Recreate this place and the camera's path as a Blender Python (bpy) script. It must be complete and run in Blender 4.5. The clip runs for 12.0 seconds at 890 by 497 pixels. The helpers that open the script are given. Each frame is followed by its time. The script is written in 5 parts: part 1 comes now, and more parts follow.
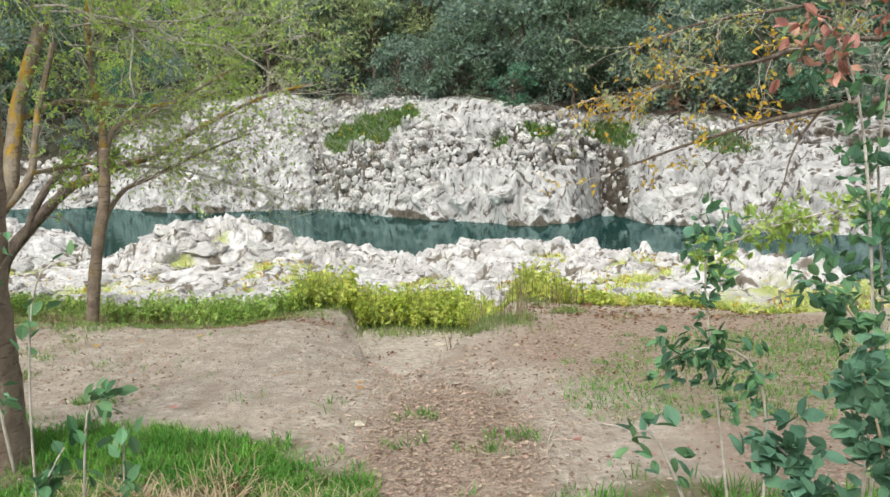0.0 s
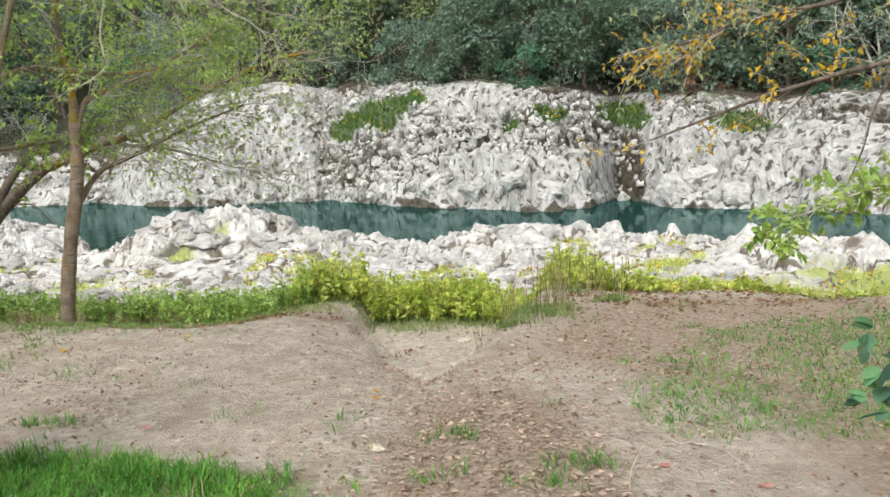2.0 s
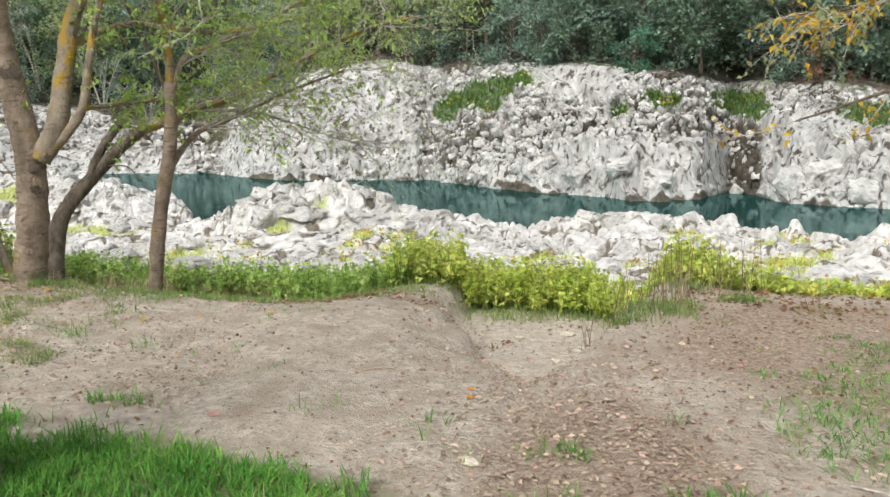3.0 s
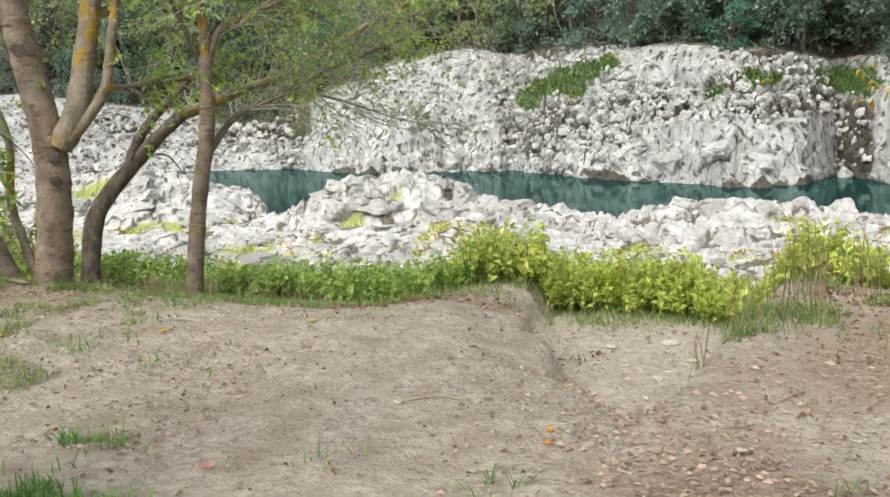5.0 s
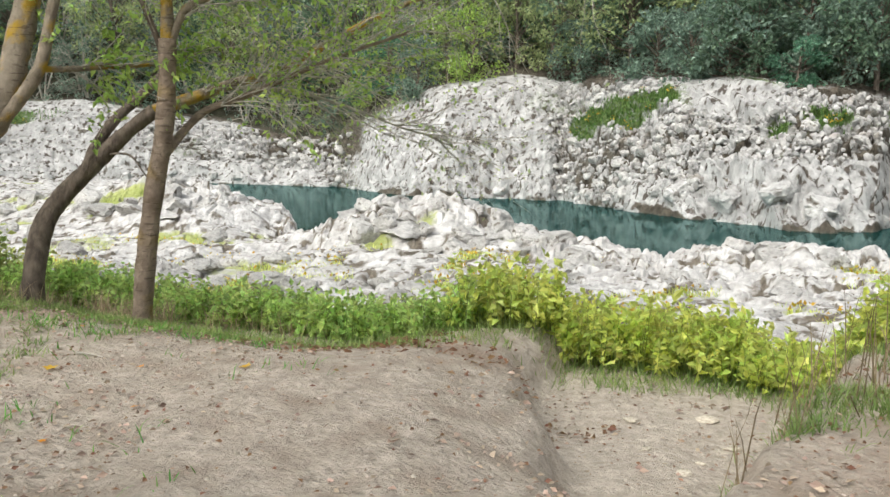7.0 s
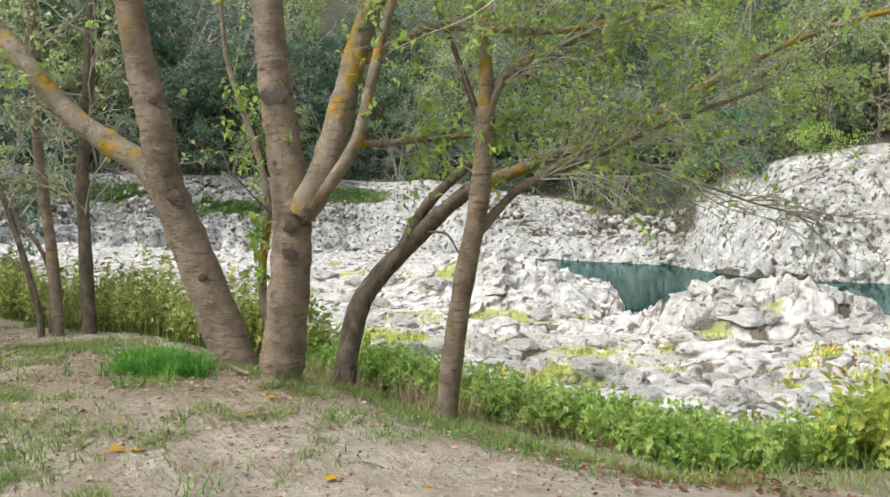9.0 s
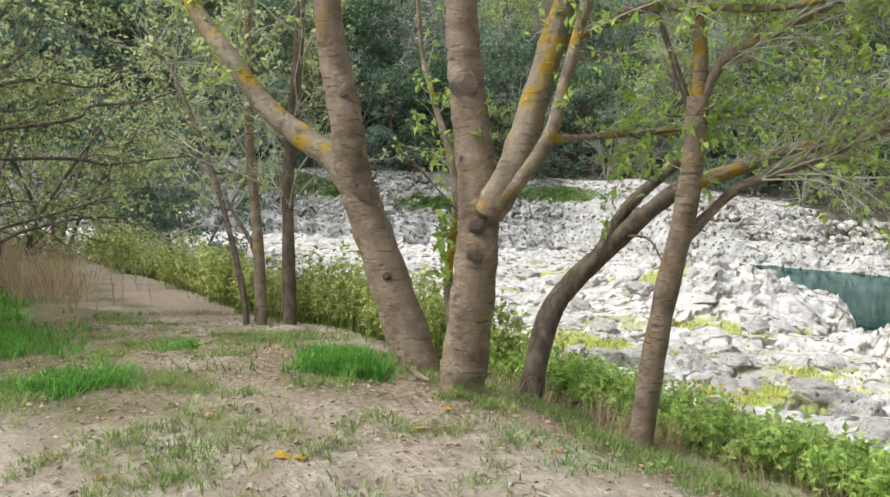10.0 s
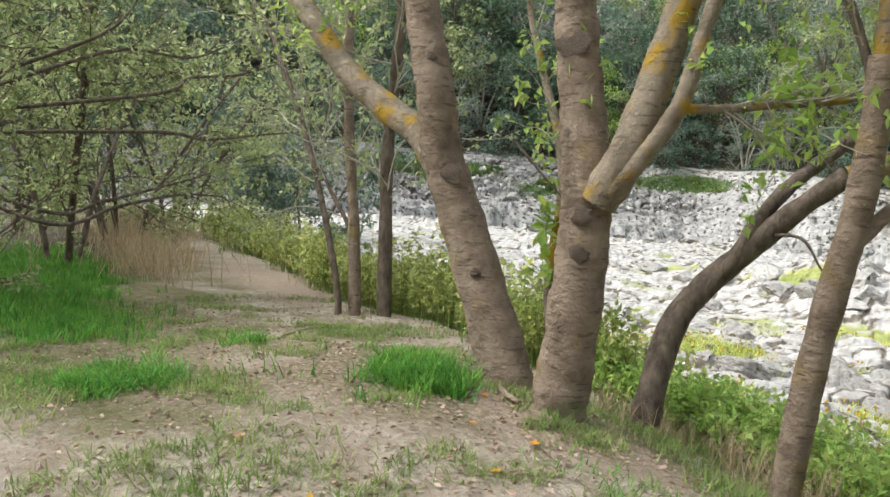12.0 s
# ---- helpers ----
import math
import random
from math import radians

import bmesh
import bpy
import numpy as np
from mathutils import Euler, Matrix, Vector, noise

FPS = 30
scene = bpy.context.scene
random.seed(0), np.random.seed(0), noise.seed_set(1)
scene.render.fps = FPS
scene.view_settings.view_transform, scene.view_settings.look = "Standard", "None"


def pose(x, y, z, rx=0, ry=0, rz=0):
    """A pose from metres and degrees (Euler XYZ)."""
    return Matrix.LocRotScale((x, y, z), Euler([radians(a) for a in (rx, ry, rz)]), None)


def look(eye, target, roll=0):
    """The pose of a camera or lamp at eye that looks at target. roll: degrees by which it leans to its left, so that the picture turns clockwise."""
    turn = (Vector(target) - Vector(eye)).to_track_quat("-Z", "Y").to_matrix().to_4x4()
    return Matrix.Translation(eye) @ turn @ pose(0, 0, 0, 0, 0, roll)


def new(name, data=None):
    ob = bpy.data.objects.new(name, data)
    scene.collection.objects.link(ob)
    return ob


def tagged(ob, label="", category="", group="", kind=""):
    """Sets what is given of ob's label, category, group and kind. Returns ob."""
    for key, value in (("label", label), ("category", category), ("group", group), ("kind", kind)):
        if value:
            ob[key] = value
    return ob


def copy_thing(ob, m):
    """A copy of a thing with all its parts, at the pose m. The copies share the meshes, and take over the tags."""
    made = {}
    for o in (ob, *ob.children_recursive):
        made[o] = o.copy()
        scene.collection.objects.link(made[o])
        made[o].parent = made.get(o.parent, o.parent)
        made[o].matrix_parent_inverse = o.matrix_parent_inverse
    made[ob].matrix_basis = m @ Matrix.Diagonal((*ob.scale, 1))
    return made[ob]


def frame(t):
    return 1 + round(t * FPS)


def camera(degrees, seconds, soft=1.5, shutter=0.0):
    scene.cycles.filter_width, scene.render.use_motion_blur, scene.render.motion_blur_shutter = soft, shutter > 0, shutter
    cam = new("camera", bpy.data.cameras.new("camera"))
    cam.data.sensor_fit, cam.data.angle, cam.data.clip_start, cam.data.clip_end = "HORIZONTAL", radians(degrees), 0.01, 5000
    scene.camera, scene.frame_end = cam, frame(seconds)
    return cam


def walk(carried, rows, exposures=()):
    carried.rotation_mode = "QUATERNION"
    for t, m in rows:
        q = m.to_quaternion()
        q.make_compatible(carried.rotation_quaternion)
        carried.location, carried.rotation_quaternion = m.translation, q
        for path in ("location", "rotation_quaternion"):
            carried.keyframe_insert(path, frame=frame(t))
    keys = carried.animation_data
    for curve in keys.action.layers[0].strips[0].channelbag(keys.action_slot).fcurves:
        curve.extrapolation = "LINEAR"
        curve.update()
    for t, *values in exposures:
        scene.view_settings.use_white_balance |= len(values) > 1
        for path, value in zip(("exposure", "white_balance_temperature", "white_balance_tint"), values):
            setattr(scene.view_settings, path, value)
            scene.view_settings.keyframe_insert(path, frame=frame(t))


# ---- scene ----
cam = camera(56.4, 12.0)
METRES, EYE, TILT, LEAN, TURN = 8.0, 1.5, 0.0, -2.0, 0.0
ROWS = [
    (0.0, 0.0, 0.0, 0.0, -0.4, -6.68, 3.38),
    (0.5, -0.0127, 0.0516, -0.0161, 4.23, -6.7, 3.54),
    (1.0, -0.0223, 0.0911, -0.0202, 2.44, -6.76, 3.63),
    (1.5, -0.0219, 0.1362, -0.0256, 1.08, -6.93, 5.02),
    (2.0, -0.0251, 0.1789, -0.0332, -0.04, -7.27, 4.57),
    (2.5, -0.0319, 0.2306, -0.0428, 0.93, -7.92, 3.29),
    (3.0, -0.0394, 0.2771, -0.0476, 6.96, -7.96, 2.49),
    (5.0, -0.0495, 0.4496, -0.0709, 12.76, -8.14, 4.02),
    (5.5, -0.0436, 0.5004, -0.0805, 13.32, -7.81, 3.19),
    (6.0, -0.0303, 0.557, -0.0869, 12.09, -7.76, 3.87),
    (6.5, -0.0272, 0.6016, -0.0901, 13.02, -7.43, 2.34),
    (8.5, -0.0768, 0.7411, -0.0885, 35.17, -0.64, 0.57),
    (9.0, -0.0939, 0.7686, -0.0856, 39.12, -0.61, 0.53),
    (9.5, -0.1153, 0.7971, -0.0826, 39.74, -0.42, 0.32),
    (10.0, -0.1302, 0.8242, -0.0811, 53.26, -0.84, -1.26),
    (10.5, -0.147, 0.847, -0.0836, 56.67, -1.1, -2.24),
    (11.0, -0.1675, 0.8759, -0.083, 52.03, -1.43, -1.59),
    (11.5, -0.1905, 0.9022, -0.0806, 58.41, -1.73, -1.77),
    (12.0, -0.2237, 0.9187, -0.0772, 61.91, -2.13, -3.11),
]
walk(cam, [(t, pose(0, 0, EYE, TILT, LEAN, TURN) @ pose(METRES * x, METRES * y, METRES * z, 90 + pitch, roll, yaw)) for t, x, y, z, yaw, pitch, roll in ROWS],
     exposures=[(0.0, 0.72, 6500, 6), (6.5, 0.72, 6500, 6), (9.0, 0.8, 6500, 6), (10.0, 0.88, 6500, 6), (12.0, 0.9, 6500, 6)])

# ---- sky and sun: bright overcast ----
SUN_EL, SUN_AZ = 48.0, 205.0
world = bpy.data.worlds.new("sky")
scene.world = world
world.use_nodes = True
wn, wl = world.node_tree.nodes, world.node_tree.links
wn.clear()
sky = wn.new("ShaderNodeTexSky")
sky.sky_type = "NISHITA"
sky.sun_disc = False
sky.sun_elevation, sky.sun_rotation = radians(SUN_EL), radians(SUN_AZ)
sky.air_density, sky.dust_density = 1.0, 4.0
pale = wn.new("ShaderNodeHueSaturation")
pale.inputs["Saturation"].default_value = 0.3
back = wn.new("ShaderNodeBackground")
back.inputs["Strength"].default_value = 0.15
wout = wn.new("ShaderNodeOutputWorld")
wl.new(sky.outputs[0], pale.inputs["Color"])
wl.new(pale.outputs[0], back.inputs["Color"])
wl.new(back.outputs[0], wout.inputs["Surface"])
sun = new("sun", bpy.data.lights.new("sun", "SUN"))
sun.data.energy, sun.data.angle, sun.data.color = 1.2, radians(45), (1.0, 0.97, 0.93)
a, e = radians(SUN_AZ), radians(SUN_EL)
sun.matrix_world = look((0, 0, 30), (-math.sin(a) * math.cos(e) * 10, -math.cos(a) * math.cos(e) * 10, 30 - math.sin(e) * 10))


# ---- noise on arrays ----
def hashed(ix, iy, seed):
    h = (ix.astype(np.int64) * 374761393 + iy.astype(np.int64) * 668265263 + seed * 974634777) & 0xFFFFFFFF
    h = ((h ^ (h >> 13)) * 1274126177) & 0xFFFFFFFF
    return ((h ^ (h >> 16)) & 0xFFFFFF) / 0xFFFFFF


def noise2(x, y, seed=0):
    ix, iy = np.floor(x), np.floor(y)
    fx, fy = x - ix, y - iy
    ux, uy = fx * fx * fx * (fx * (fx * 6 - 15) + 10), fy * fy * fy * (fy * (fy * 6 - 15) + 10)

    def corner(dx, dy):
        an = hashed(ix + dx, iy + dy, seed) * 2 * math.pi
        return np.cos(an) * (fx - dx) + np.sin(an) * (fy - dy)
    low = corner(0, 0) * (1 - ux) + corner(1, 0) * ux
    high = corner(0, 1) * (1 - ux) + corner(1, 1) * ux
    return 1.4 * (low * (1 - uy) + high * uy)


def fbm(x, y, octaves=4, seed=0, gain=0.5):
    total, amp = 0, 1.0
    for i in range(octaves):
        total = total + amp * noise2(x, y, seed + i * 17)
        x, y, amp = x * 2.03 + 5.1, y * 2.03 - 3.7, amp * gain
    return total


def ridged(x, y, octaves=4, seed=0):
    total, amp = 0, 1.0
    for i in range(octaves):
        total = total + amp * (1 - 2 * np.abs(noise2(x, y, seed + i * 13)))
        x, y, amp = x * 2.1 + 1.7, y * 2.1 + 9.2, amp * 0.5
    return total


def blocks(x, y, seed=0):
    """Broken rock: cells with a height and a tilt of their own, and cracks between them."""
    ix, iy = np.floor(x), np.floor(y)
    f1, f2 = np.full(x.shape, 9.0), np.full(x.shape, 9.0)
    val = np.zeros(x.shape)
    for dx in (-1, 0, 1):
        for dy in (-1, 0, 1):
            cx, cy = ix + dx, iy + dy
            px, py = cx + hashed(cx, cy, seed), cy + hashed(cx, cy, seed + 1)
            d = np.hypot(px - x, py - y)
            tilt = (hashed(cx, cy, seed + 2) - 0.5) * (x - px) * 1.6 + (hashed(cx, cy, seed + 3) - 0.5) * (y - py) * 1.6 + hashed(cx, cy, seed + 4)
            near = d < f1
            f2 = np.where(near, f1, np.minimum(f2, d))
            val = np.where(near, tilt, val)
            f1 = np.where(near, d, f1)
    return val - 0.7 * np.clip(1 - (f2 - f1) / 0.16, 0, 1)


def cracks(x, y, seed=0, wide=0.14):
    """How near a place lies to the joint between two cells."""
    ix, iy = np.floor(x), np.floor(y)
    f1, f2 = np.full(x.shape, 9.0), np.full(x.shape, 9.0)
    for dx in (-1, 0, 1):
        for dy in (-1, 0, 1):
            cx, cy = ix + dx, iy + dy
            d = np.hypot(cx + hashed(cx, cy, seed) - x, cy + hashed(cx, cy, seed + 1) - y)
            near = d < f1
            f2 = np.where(near, f1, np.minimum(f2, d))
            f1 = np.where(near, d, f1)
    return np.clip(1 - (f2 - f1) / wide, 0, 1)


def smooth(a, b, x):
    s = np.clip((x - a) / (b - a), 0, 1)
    return s * s * (3 - 2 * s)


# ---- the lie of the land ----
WATER = -2.3
CX, CY = 0.0, 5.0
FAR = ((-120, 60), (-90, 62), (-60, 74), (-45, 80), (-31, 72), (-24, 67), (-21, 59), (-17, 54.5), (-12, 53.6), (-9, 53), (-5, 46), (0, 40.7), (4, 37.5), (8, 37),
       (10.4, 38.6), (12.2, 43), (14, 40), (16.3, 37.3), (23, 34.2), (30, 33), (60, 34), (120, 40))
TOP = ((-120, 5), (-60, 4.6), (-40, 4.6), (-29, 2.4), (-25, 1.6), (-22, 3.2), (-18, 5.2), (-12, 6.0), (-6, 5.5), (0, 4.7), (9, 3.9), (25, 2.6), (120, 3))
NEAR = ((-120, 60), (-80, 62), (-60, 66), (-39, 68), (-31, 46), (-28.6, 33), (-27, 26.5), (-26, 24.5), (-24.6, 26.5), (-23, 30), (-15, 27.5), (-10, 24.5), (-3, 21.5), (4, 23.5), (8, 22.6), (12, 21.6), (17, 21.2), (25, 21.2), (31, 18.5), (38, 16.5), (120, 14))


def along(table, az):
    return np.interp(az, [p[0] for p in table], [p[1] for p in table])


def polar(x, y):
    return np.degrees(np.arctan2(x - CX, y - CY)), np.hypot(x - CX, y - CY)


def far_edge(az):
    return along(FAR, az) + 0.8 * noise2(az * 0.45, az * 0 + 3.3, 5) + 0.35 * noise2(az * 1.7, az * 0 + 1.3, 6)


def bump(x, y, cx, cy, rx, ry, h, turn=0.0):
    c, s = math.cos(turn), math.sin(turn)
    u, v = ((x - cx) * c + (y - cy) * s) / rx, (-(x - cx) * s + (y - cy) * c) / ry
    return h * np.exp(-(u * u + v * v) ** 1.5)


def bank_edge(x):
    return 11.4 + 0.35 * bump(x, x * 0, -4.8, 0, 2.4, 1, 1.0) + 0.18 * noise2(x * 0.5, x * 0 + 0.5, 8) - 0.02 * np.minimum(x + 4, 0) + bump(x, x * 0, -0.3, 0, 1.7, 1, 1.0) - 0.2 * smooth(0.8, 1.6, x) - 1.1 * smooth(2.8, 4.2, x)


def gully_x(y):
    return -0.5 + 0.05 * np.maximum(y - 8.5, 0)


def earth(x, y):
    """The trodden ground above the river, before it drops to the rocks."""
    z = -0.65 + 0.68 * np.clip(1 - y / 4.8, 0, 9) ** 1.25
    z = z + bump(x, y, -6.4, 9.5, 2.2, 2.0, 0.24) + bump(x, y, -2.0, 9.6, 1.5, 0.9, 0.04) + bump(x, y, 1.4, 10.2, 1.2, 0.9, 0.05)
    z = z - 0.16 * smooth(-8, -14, x) + 0.9 * smooth(4.5, 14, x) + 0.10 * smooth(9, 4, y) * smooth(-2, -9, x) + 0.5 * smooth(6.5, 1, y) * smooth(-6, -14, x)
    z = z - 0.25 * smooth(10.0, 11.6, y) * smooth(-9, -6, x) * smooth(-1.5, -3, x)
    z = z + 0.045 * fbm(x * 0.55, y * 0.55, 4, 21) + 0.016 * fbm(x * 3.1, y * 3.1, 3, 22) + 0.007 * ridged(x * 7, y * 7, 2, 23)
    side = x - gully_x(y)
    deep = 0.52 * smooth(7.8, 9.5, y) + 0.03 * smooth(6, 7.8, y)
    left, right = 0.06 + 0.36 * np.clip(y - 8.3, 0, 3), 0.18 + 0.30 * np.clip(y - 8.0, 0, 4)
    ragged = 0.12 * noise2(y * 2.3, x * 0.6, 3)
    z = z - deep * np.where(side < 0, 0.4 * smooth(-left - 0.9 + ragged, -left * 0.5, side) + 0.6 * smooth(-left - 0.06 + ragged, -left + 0.2 + ragged, side), smooth(right + 0.12 + ragged, right - 0.2 + ragged, side))
    return z


def shelf(x, y):
    """The limestone shelf between the bank and the water."""
    az, r = polar(x, y)
    z = -1.85 + 0.15 * smooth(-4, 4, x) + 0.12 * fbm(x * 0.25, y * 0.25, 3, 31)
    z = z + bump(x, y, -7.2, 27.0, 2.7, 2.6, 1.05) + bump(x, y, -8.7, 26.0, 1.0, 1.4, 0.22) + bump(x, y, -3.6, 25.2, 1.5, 1.5, 0.42) + bump(x, y, -5.2, 22.5, 2.0, 1.6, 0.3)
    z = z + bump(x, y, -15.6, 28.5, 2.7, 3.6, 1.05, 0.4) + bump(x, y, -20.5, 31, 3.5, 5, 0.9, 0.6) + 0.5 * smooth(-18, -30, x) * smooth(44, 34, y)
    z = z + bump(x, y, 1.8, 25.0, 1.9, 1.3, 0.36) + bump(x, y, 4.6, 22.5, 2.6, 1.2, 0.2) + bump(x, y, 7.5, 20.2, 2.2, 1.1, 0.22)
    edge = along(NEAR, az) + 0.5 * noise2(az * 0.5, az * 0, 41) + 0.25 * noise2(az * 2.1, az * 0, 42)
    return z, r - edge


def land(x, y):
    az, r = polar(x, y)
    d = r - far_edge(az)
    bank = smooth(0, 1, (y - bank_edge(x)) / 3.2)
    low, past = shelf(x, y)
    z = earth(x, y) * (1 - bank) + (low - 0.25) * bank
    z = np.where(past > -1.5, z + (-4.2 - z) * smooth(-1.5, 1.5, past), z)
    hill = along(TOP, az) - 0.6 + np.clip(d - 9, 0, 60) * (0.42 + 0.2 * smooth(-8, -28, az)) + np.clip(d - 60, 0, 400) * 0.12
    rise = np.where(d < 9, -4.2 + (hill + 4.2) * np.clip((d - 1.5) / 7.5, 0, 1) ** 1.3, hill)
    z = np.where(d > -4, np.maximum(z, rise), z)
    behind = np.clip(-2 - y, 0, 60)
    z = z + 0.22 * behind * (np.abs(az) > 90)
    return z


def lie(x, y):
    return float(land(np.array([float(x)]), np.array([float(y)]))[0])


# ---- materials ----
def shader(name, low, high, scale=6.0, rough=0.85, bump_by=0.3, bump_scale=None, metal=0.0, third=None, third_scale=0.7, third_at=(0.5, 0.62), per_piece=0.0, island=0.0, spec=0.3,
           stretch=(1, 1, 1), thin=0.0, bump_far=0.05):
    m = bpy.data.materials.new(name)
    m.use_nodes = True
    n, l = m.node_tree.nodes, m.node_tree.links
    b = n["Principled BSDF"]
    b.inputs["Roughness"].default_value, b.inputs["Metallic"].default_value = rough, metal
    b.inputs["Specular IOR Level"].default_value = spec
    tc = n.new("ShaderNodeTexCoord")
    mp = n.new("ShaderNodeMapping")
    mp.inputs["Scale"].default_value = stretch
    l.new(tc.outputs["Object"], mp.inputs["Vector"])
    t1 = n.new("ShaderNodeTexNoise")
    t1.inputs["Scale"].default_value, t1.inputs["Detail"].default_value, t1.inputs["Roughness"].default_value = scale, 8, 0.62
    l.new(mp.outputs[0], t1.inputs["Vector"])
    ramp = n.new("ShaderNodeValToRGB")
    ramp.color_ramp.elements[0].position, ramp.color_ramp.elements[1].position = 0.32, 0.68
    ramp.color_ramp.elements[0].color, ramp.color_ramp.elements[1].color = (*low, 1), (*high, 1)
    l.new(t1.outputs["Fac"], ramp.inputs[0])
    colour = ramp.outputs[0]
    if third:
        t2 = n.new("ShaderNodeTexNoise")
        t2.inputs["Scale"].default_value, t2.inputs["Detail"].default_value = third_scale, 6
        l.new(mp.outputs[0], t2.inputs["Vector"])
        mr = n.new("ShaderNodeMapRange")
        mr.inputs["From Min"].default_value, mr.inputs["From Max"].default_value = third_at
        l.new(t2.outputs["Fac"], mr.inputs["Value"])
        mix = n.new("ShaderNodeMix")
        mix.data_type = "RGBA"
        l.new(mr.outputs[0], mix.inputs["Factor"])
        l.new(colour, mix.inputs[6])
        mix.inputs[7].default_value = (*third, 1)
        colour = mix.outputs[2]
    if per_piece or island:
        src = n.new("ShaderNodeObjectInfo").outputs["Random"] if per_piece else n.new("ShaderNodeNewGeometry").outputs["Random Per Island"]
        hs = n.new("ShaderNodeHueSaturation")
        mr = n.new("ShaderNodeMapRange")
        k = per_piece or island
        mr.inputs["To Min"].default_value, mr.inputs["To Max"].default_value = 1 - k, 1 + k
        l.new(src, mr.inputs["Value"])
        l.new(mr.outputs[0], hs.inputs["Value"])
        mh = n.new("ShaderNodeMapRange")
        mh.inputs["To Min"].default_value, mh.inputs["To Max"].default_value = 0.5 - k * 0.06, 0.5 + k * 0.06
        sw = n.new("ShaderNodeMath")
        sw.operation = "FRACT"
        ml = n.new("ShaderNodeMath")
        ml.operation = "MULTIPLY"
        ml.inputs[1].default_value = 7.31
        l.new(src, ml.inputs[0])
        l.new(ml.outputs[0], sw.inputs[0])
        l.new(sw.outputs[0], mh.inputs["Value"])
        l.new(mh.outputs[0], hs.inputs["Hue"])
        l.new(colour, hs.inputs["Color"])
        colour = hs.outputs[0]
    l.new(colour, b.inputs["Base Color"])
    if bump_by:
        t3 = n.new("ShaderNodeTexNoise")
        t3.inputs["Scale"].default_value, t3.inputs["Detail"].default_value, t3.inputs["Roughness"].default_value = bump_scale or scale * 3, 9, 0.65
        l.new(mp.outputs[0], t3.inputs["Vector"])
        bp = n.new("ShaderNodeBump")
        bp.inputs["Strength"].default_value, bp.inputs["Distance"].default_value = bump_by, bump_far
        l.new(t3.outputs["Fac"], bp.inputs["Height"])
        l.new(bp.outputs[0], b.inputs["Normal"])
    if thin:
        tr = n.new("ShaderNodeBsdfTranslucent")
        l.new(colour, tr.inputs["Color"])
        ms = n.new("ShaderNodeMixShader")
        ms.inputs[0].default_value = thin
        l.new(b.outputs[0], ms.inputs[1])
        l.new(tr.outputs[0], ms.inputs[2])
        l.new(ms.outputs[0], n["Material Output"].inputs["Surface"])
    return m


def cover(m, layer, colour_a, colour_b, scale):
    """Lays a second surface over a material where the mesh's own layer says so."""
    n, l = m.node_tree.nodes, m.node_tree.links
    b = n["Principled BSDF"]
    old = b.inputs["Base Color"].links[0].from_socket
    at = n.new("ShaderNodeAttribute")
    at.attribute_name = layer
    tex = n.new("ShaderNodeTexNoise")
    tex.inputs["Scale"].default_value, tex.inputs["Detail"].default_value, tex.inputs["Roughness"].default_value = scale, 8, 0.7
    tc = n.new("ShaderNodeTexCoord")
    l.new(tc.outputs["Object"], tex.inputs["Vector"])
    ramp = n.new("ShaderNodeValToRGB")
    ramp.color_ramp.elements[0].position, ramp.color_ramp.elements[1].position = 0.35, 0.65
    ramp.color_ramp.elements[0].color, ramp.color_ramp.elements[1].color = (*colour_a, 1), (*colour_b, 1)
    l.new(tex.outputs["Fac"], ramp.inputs[0])
    ad = n.new("ShaderNodeMath")
    ad.operation = "ADD"
    l.new(at.outputs["Fac"], ad.inputs[0])
    l.new(tex.outputs["Fac"], ad.inputs[1])
    mr = n.new("ShaderNodeMapRange")
    mr.inputs["From Min"].default_value, mr.inputs["From Max"].default_value = 0.85, 1.15
    l.new(ad.outputs[0], mr.inputs["Value"])
    mix = n.new("ShaderNodeMix")
    mix.data_type = "RGBA"
    l.new(mr.outputs[0], mix.inputs["Factor"])
    l.new(old, mix.inputs[6])
    l.new(ramp.outputs[0], mix.inputs[7])
    l.new(mix.outputs[2], b.inputs["Base Color"])
    return m


SOIL = shader("dry_soil", (0.33, 0.28, 0.228), (0.60, 0.525, 0.445), 12.0, 0.95, 1.0, 24, third=(0.35, 0.285, 0.225), third_scale=3.0, third_at=(0.47, 0.70), spec=0.1)
cover(SOIL, "grassy", (0.12, 0.13, 0.06), (0.27, 0.225, 0.15), 9)
cover(SOIL, "litter", (0.23, 0.165, 0.12), (0.46, 0.37, 0.30), 22)
cover(SOIL, "sandy", (0.38, 0.325, 0.265), (0.61, 0.54, 0.455), 10)
# Forest floor, with the shade beneath the trees put into its dark colour.
cover(SOIL, "woods_shade", (0.04, 0.042, 0.028), (0.12, 0.11, 0.08), 1.2)
ROCK = shader("pale_limestone", (0.38, 0.36, 0.345), (0.76, 0.74, 0.715), 2.6, 0.9, 1.0, 5, third=(0.20, 0.17, 0.14), third_scale=2.4, third_at=(0.56, 0.70), spec=0.15, bump_far=0.12)
cover(ROCK, "mossy", (0.27, 0.32, 0.08), (0.50, 0.52, 0.22), 3.5)
# Dark fill of the shelf's cracks: soil with crevice shade painted in.
cover(ROCK, "earth_shade", (0.10, 0.08, 0.06), (0.24, 0.21, 0.17), 4)
FAR_ROCK = shader("weathered_limestone", (0.29, 0.28, 0.27), (0.66, 0.645, 0.63), 1.1, 0.9, 1.0, 3.2, third=(0.12, 0.10, 0.085), third_scale=2.6, third_at=(0.54, 0.63), spec=0.15, bump_far=0.28, stretch=(1, 1, 0.7))
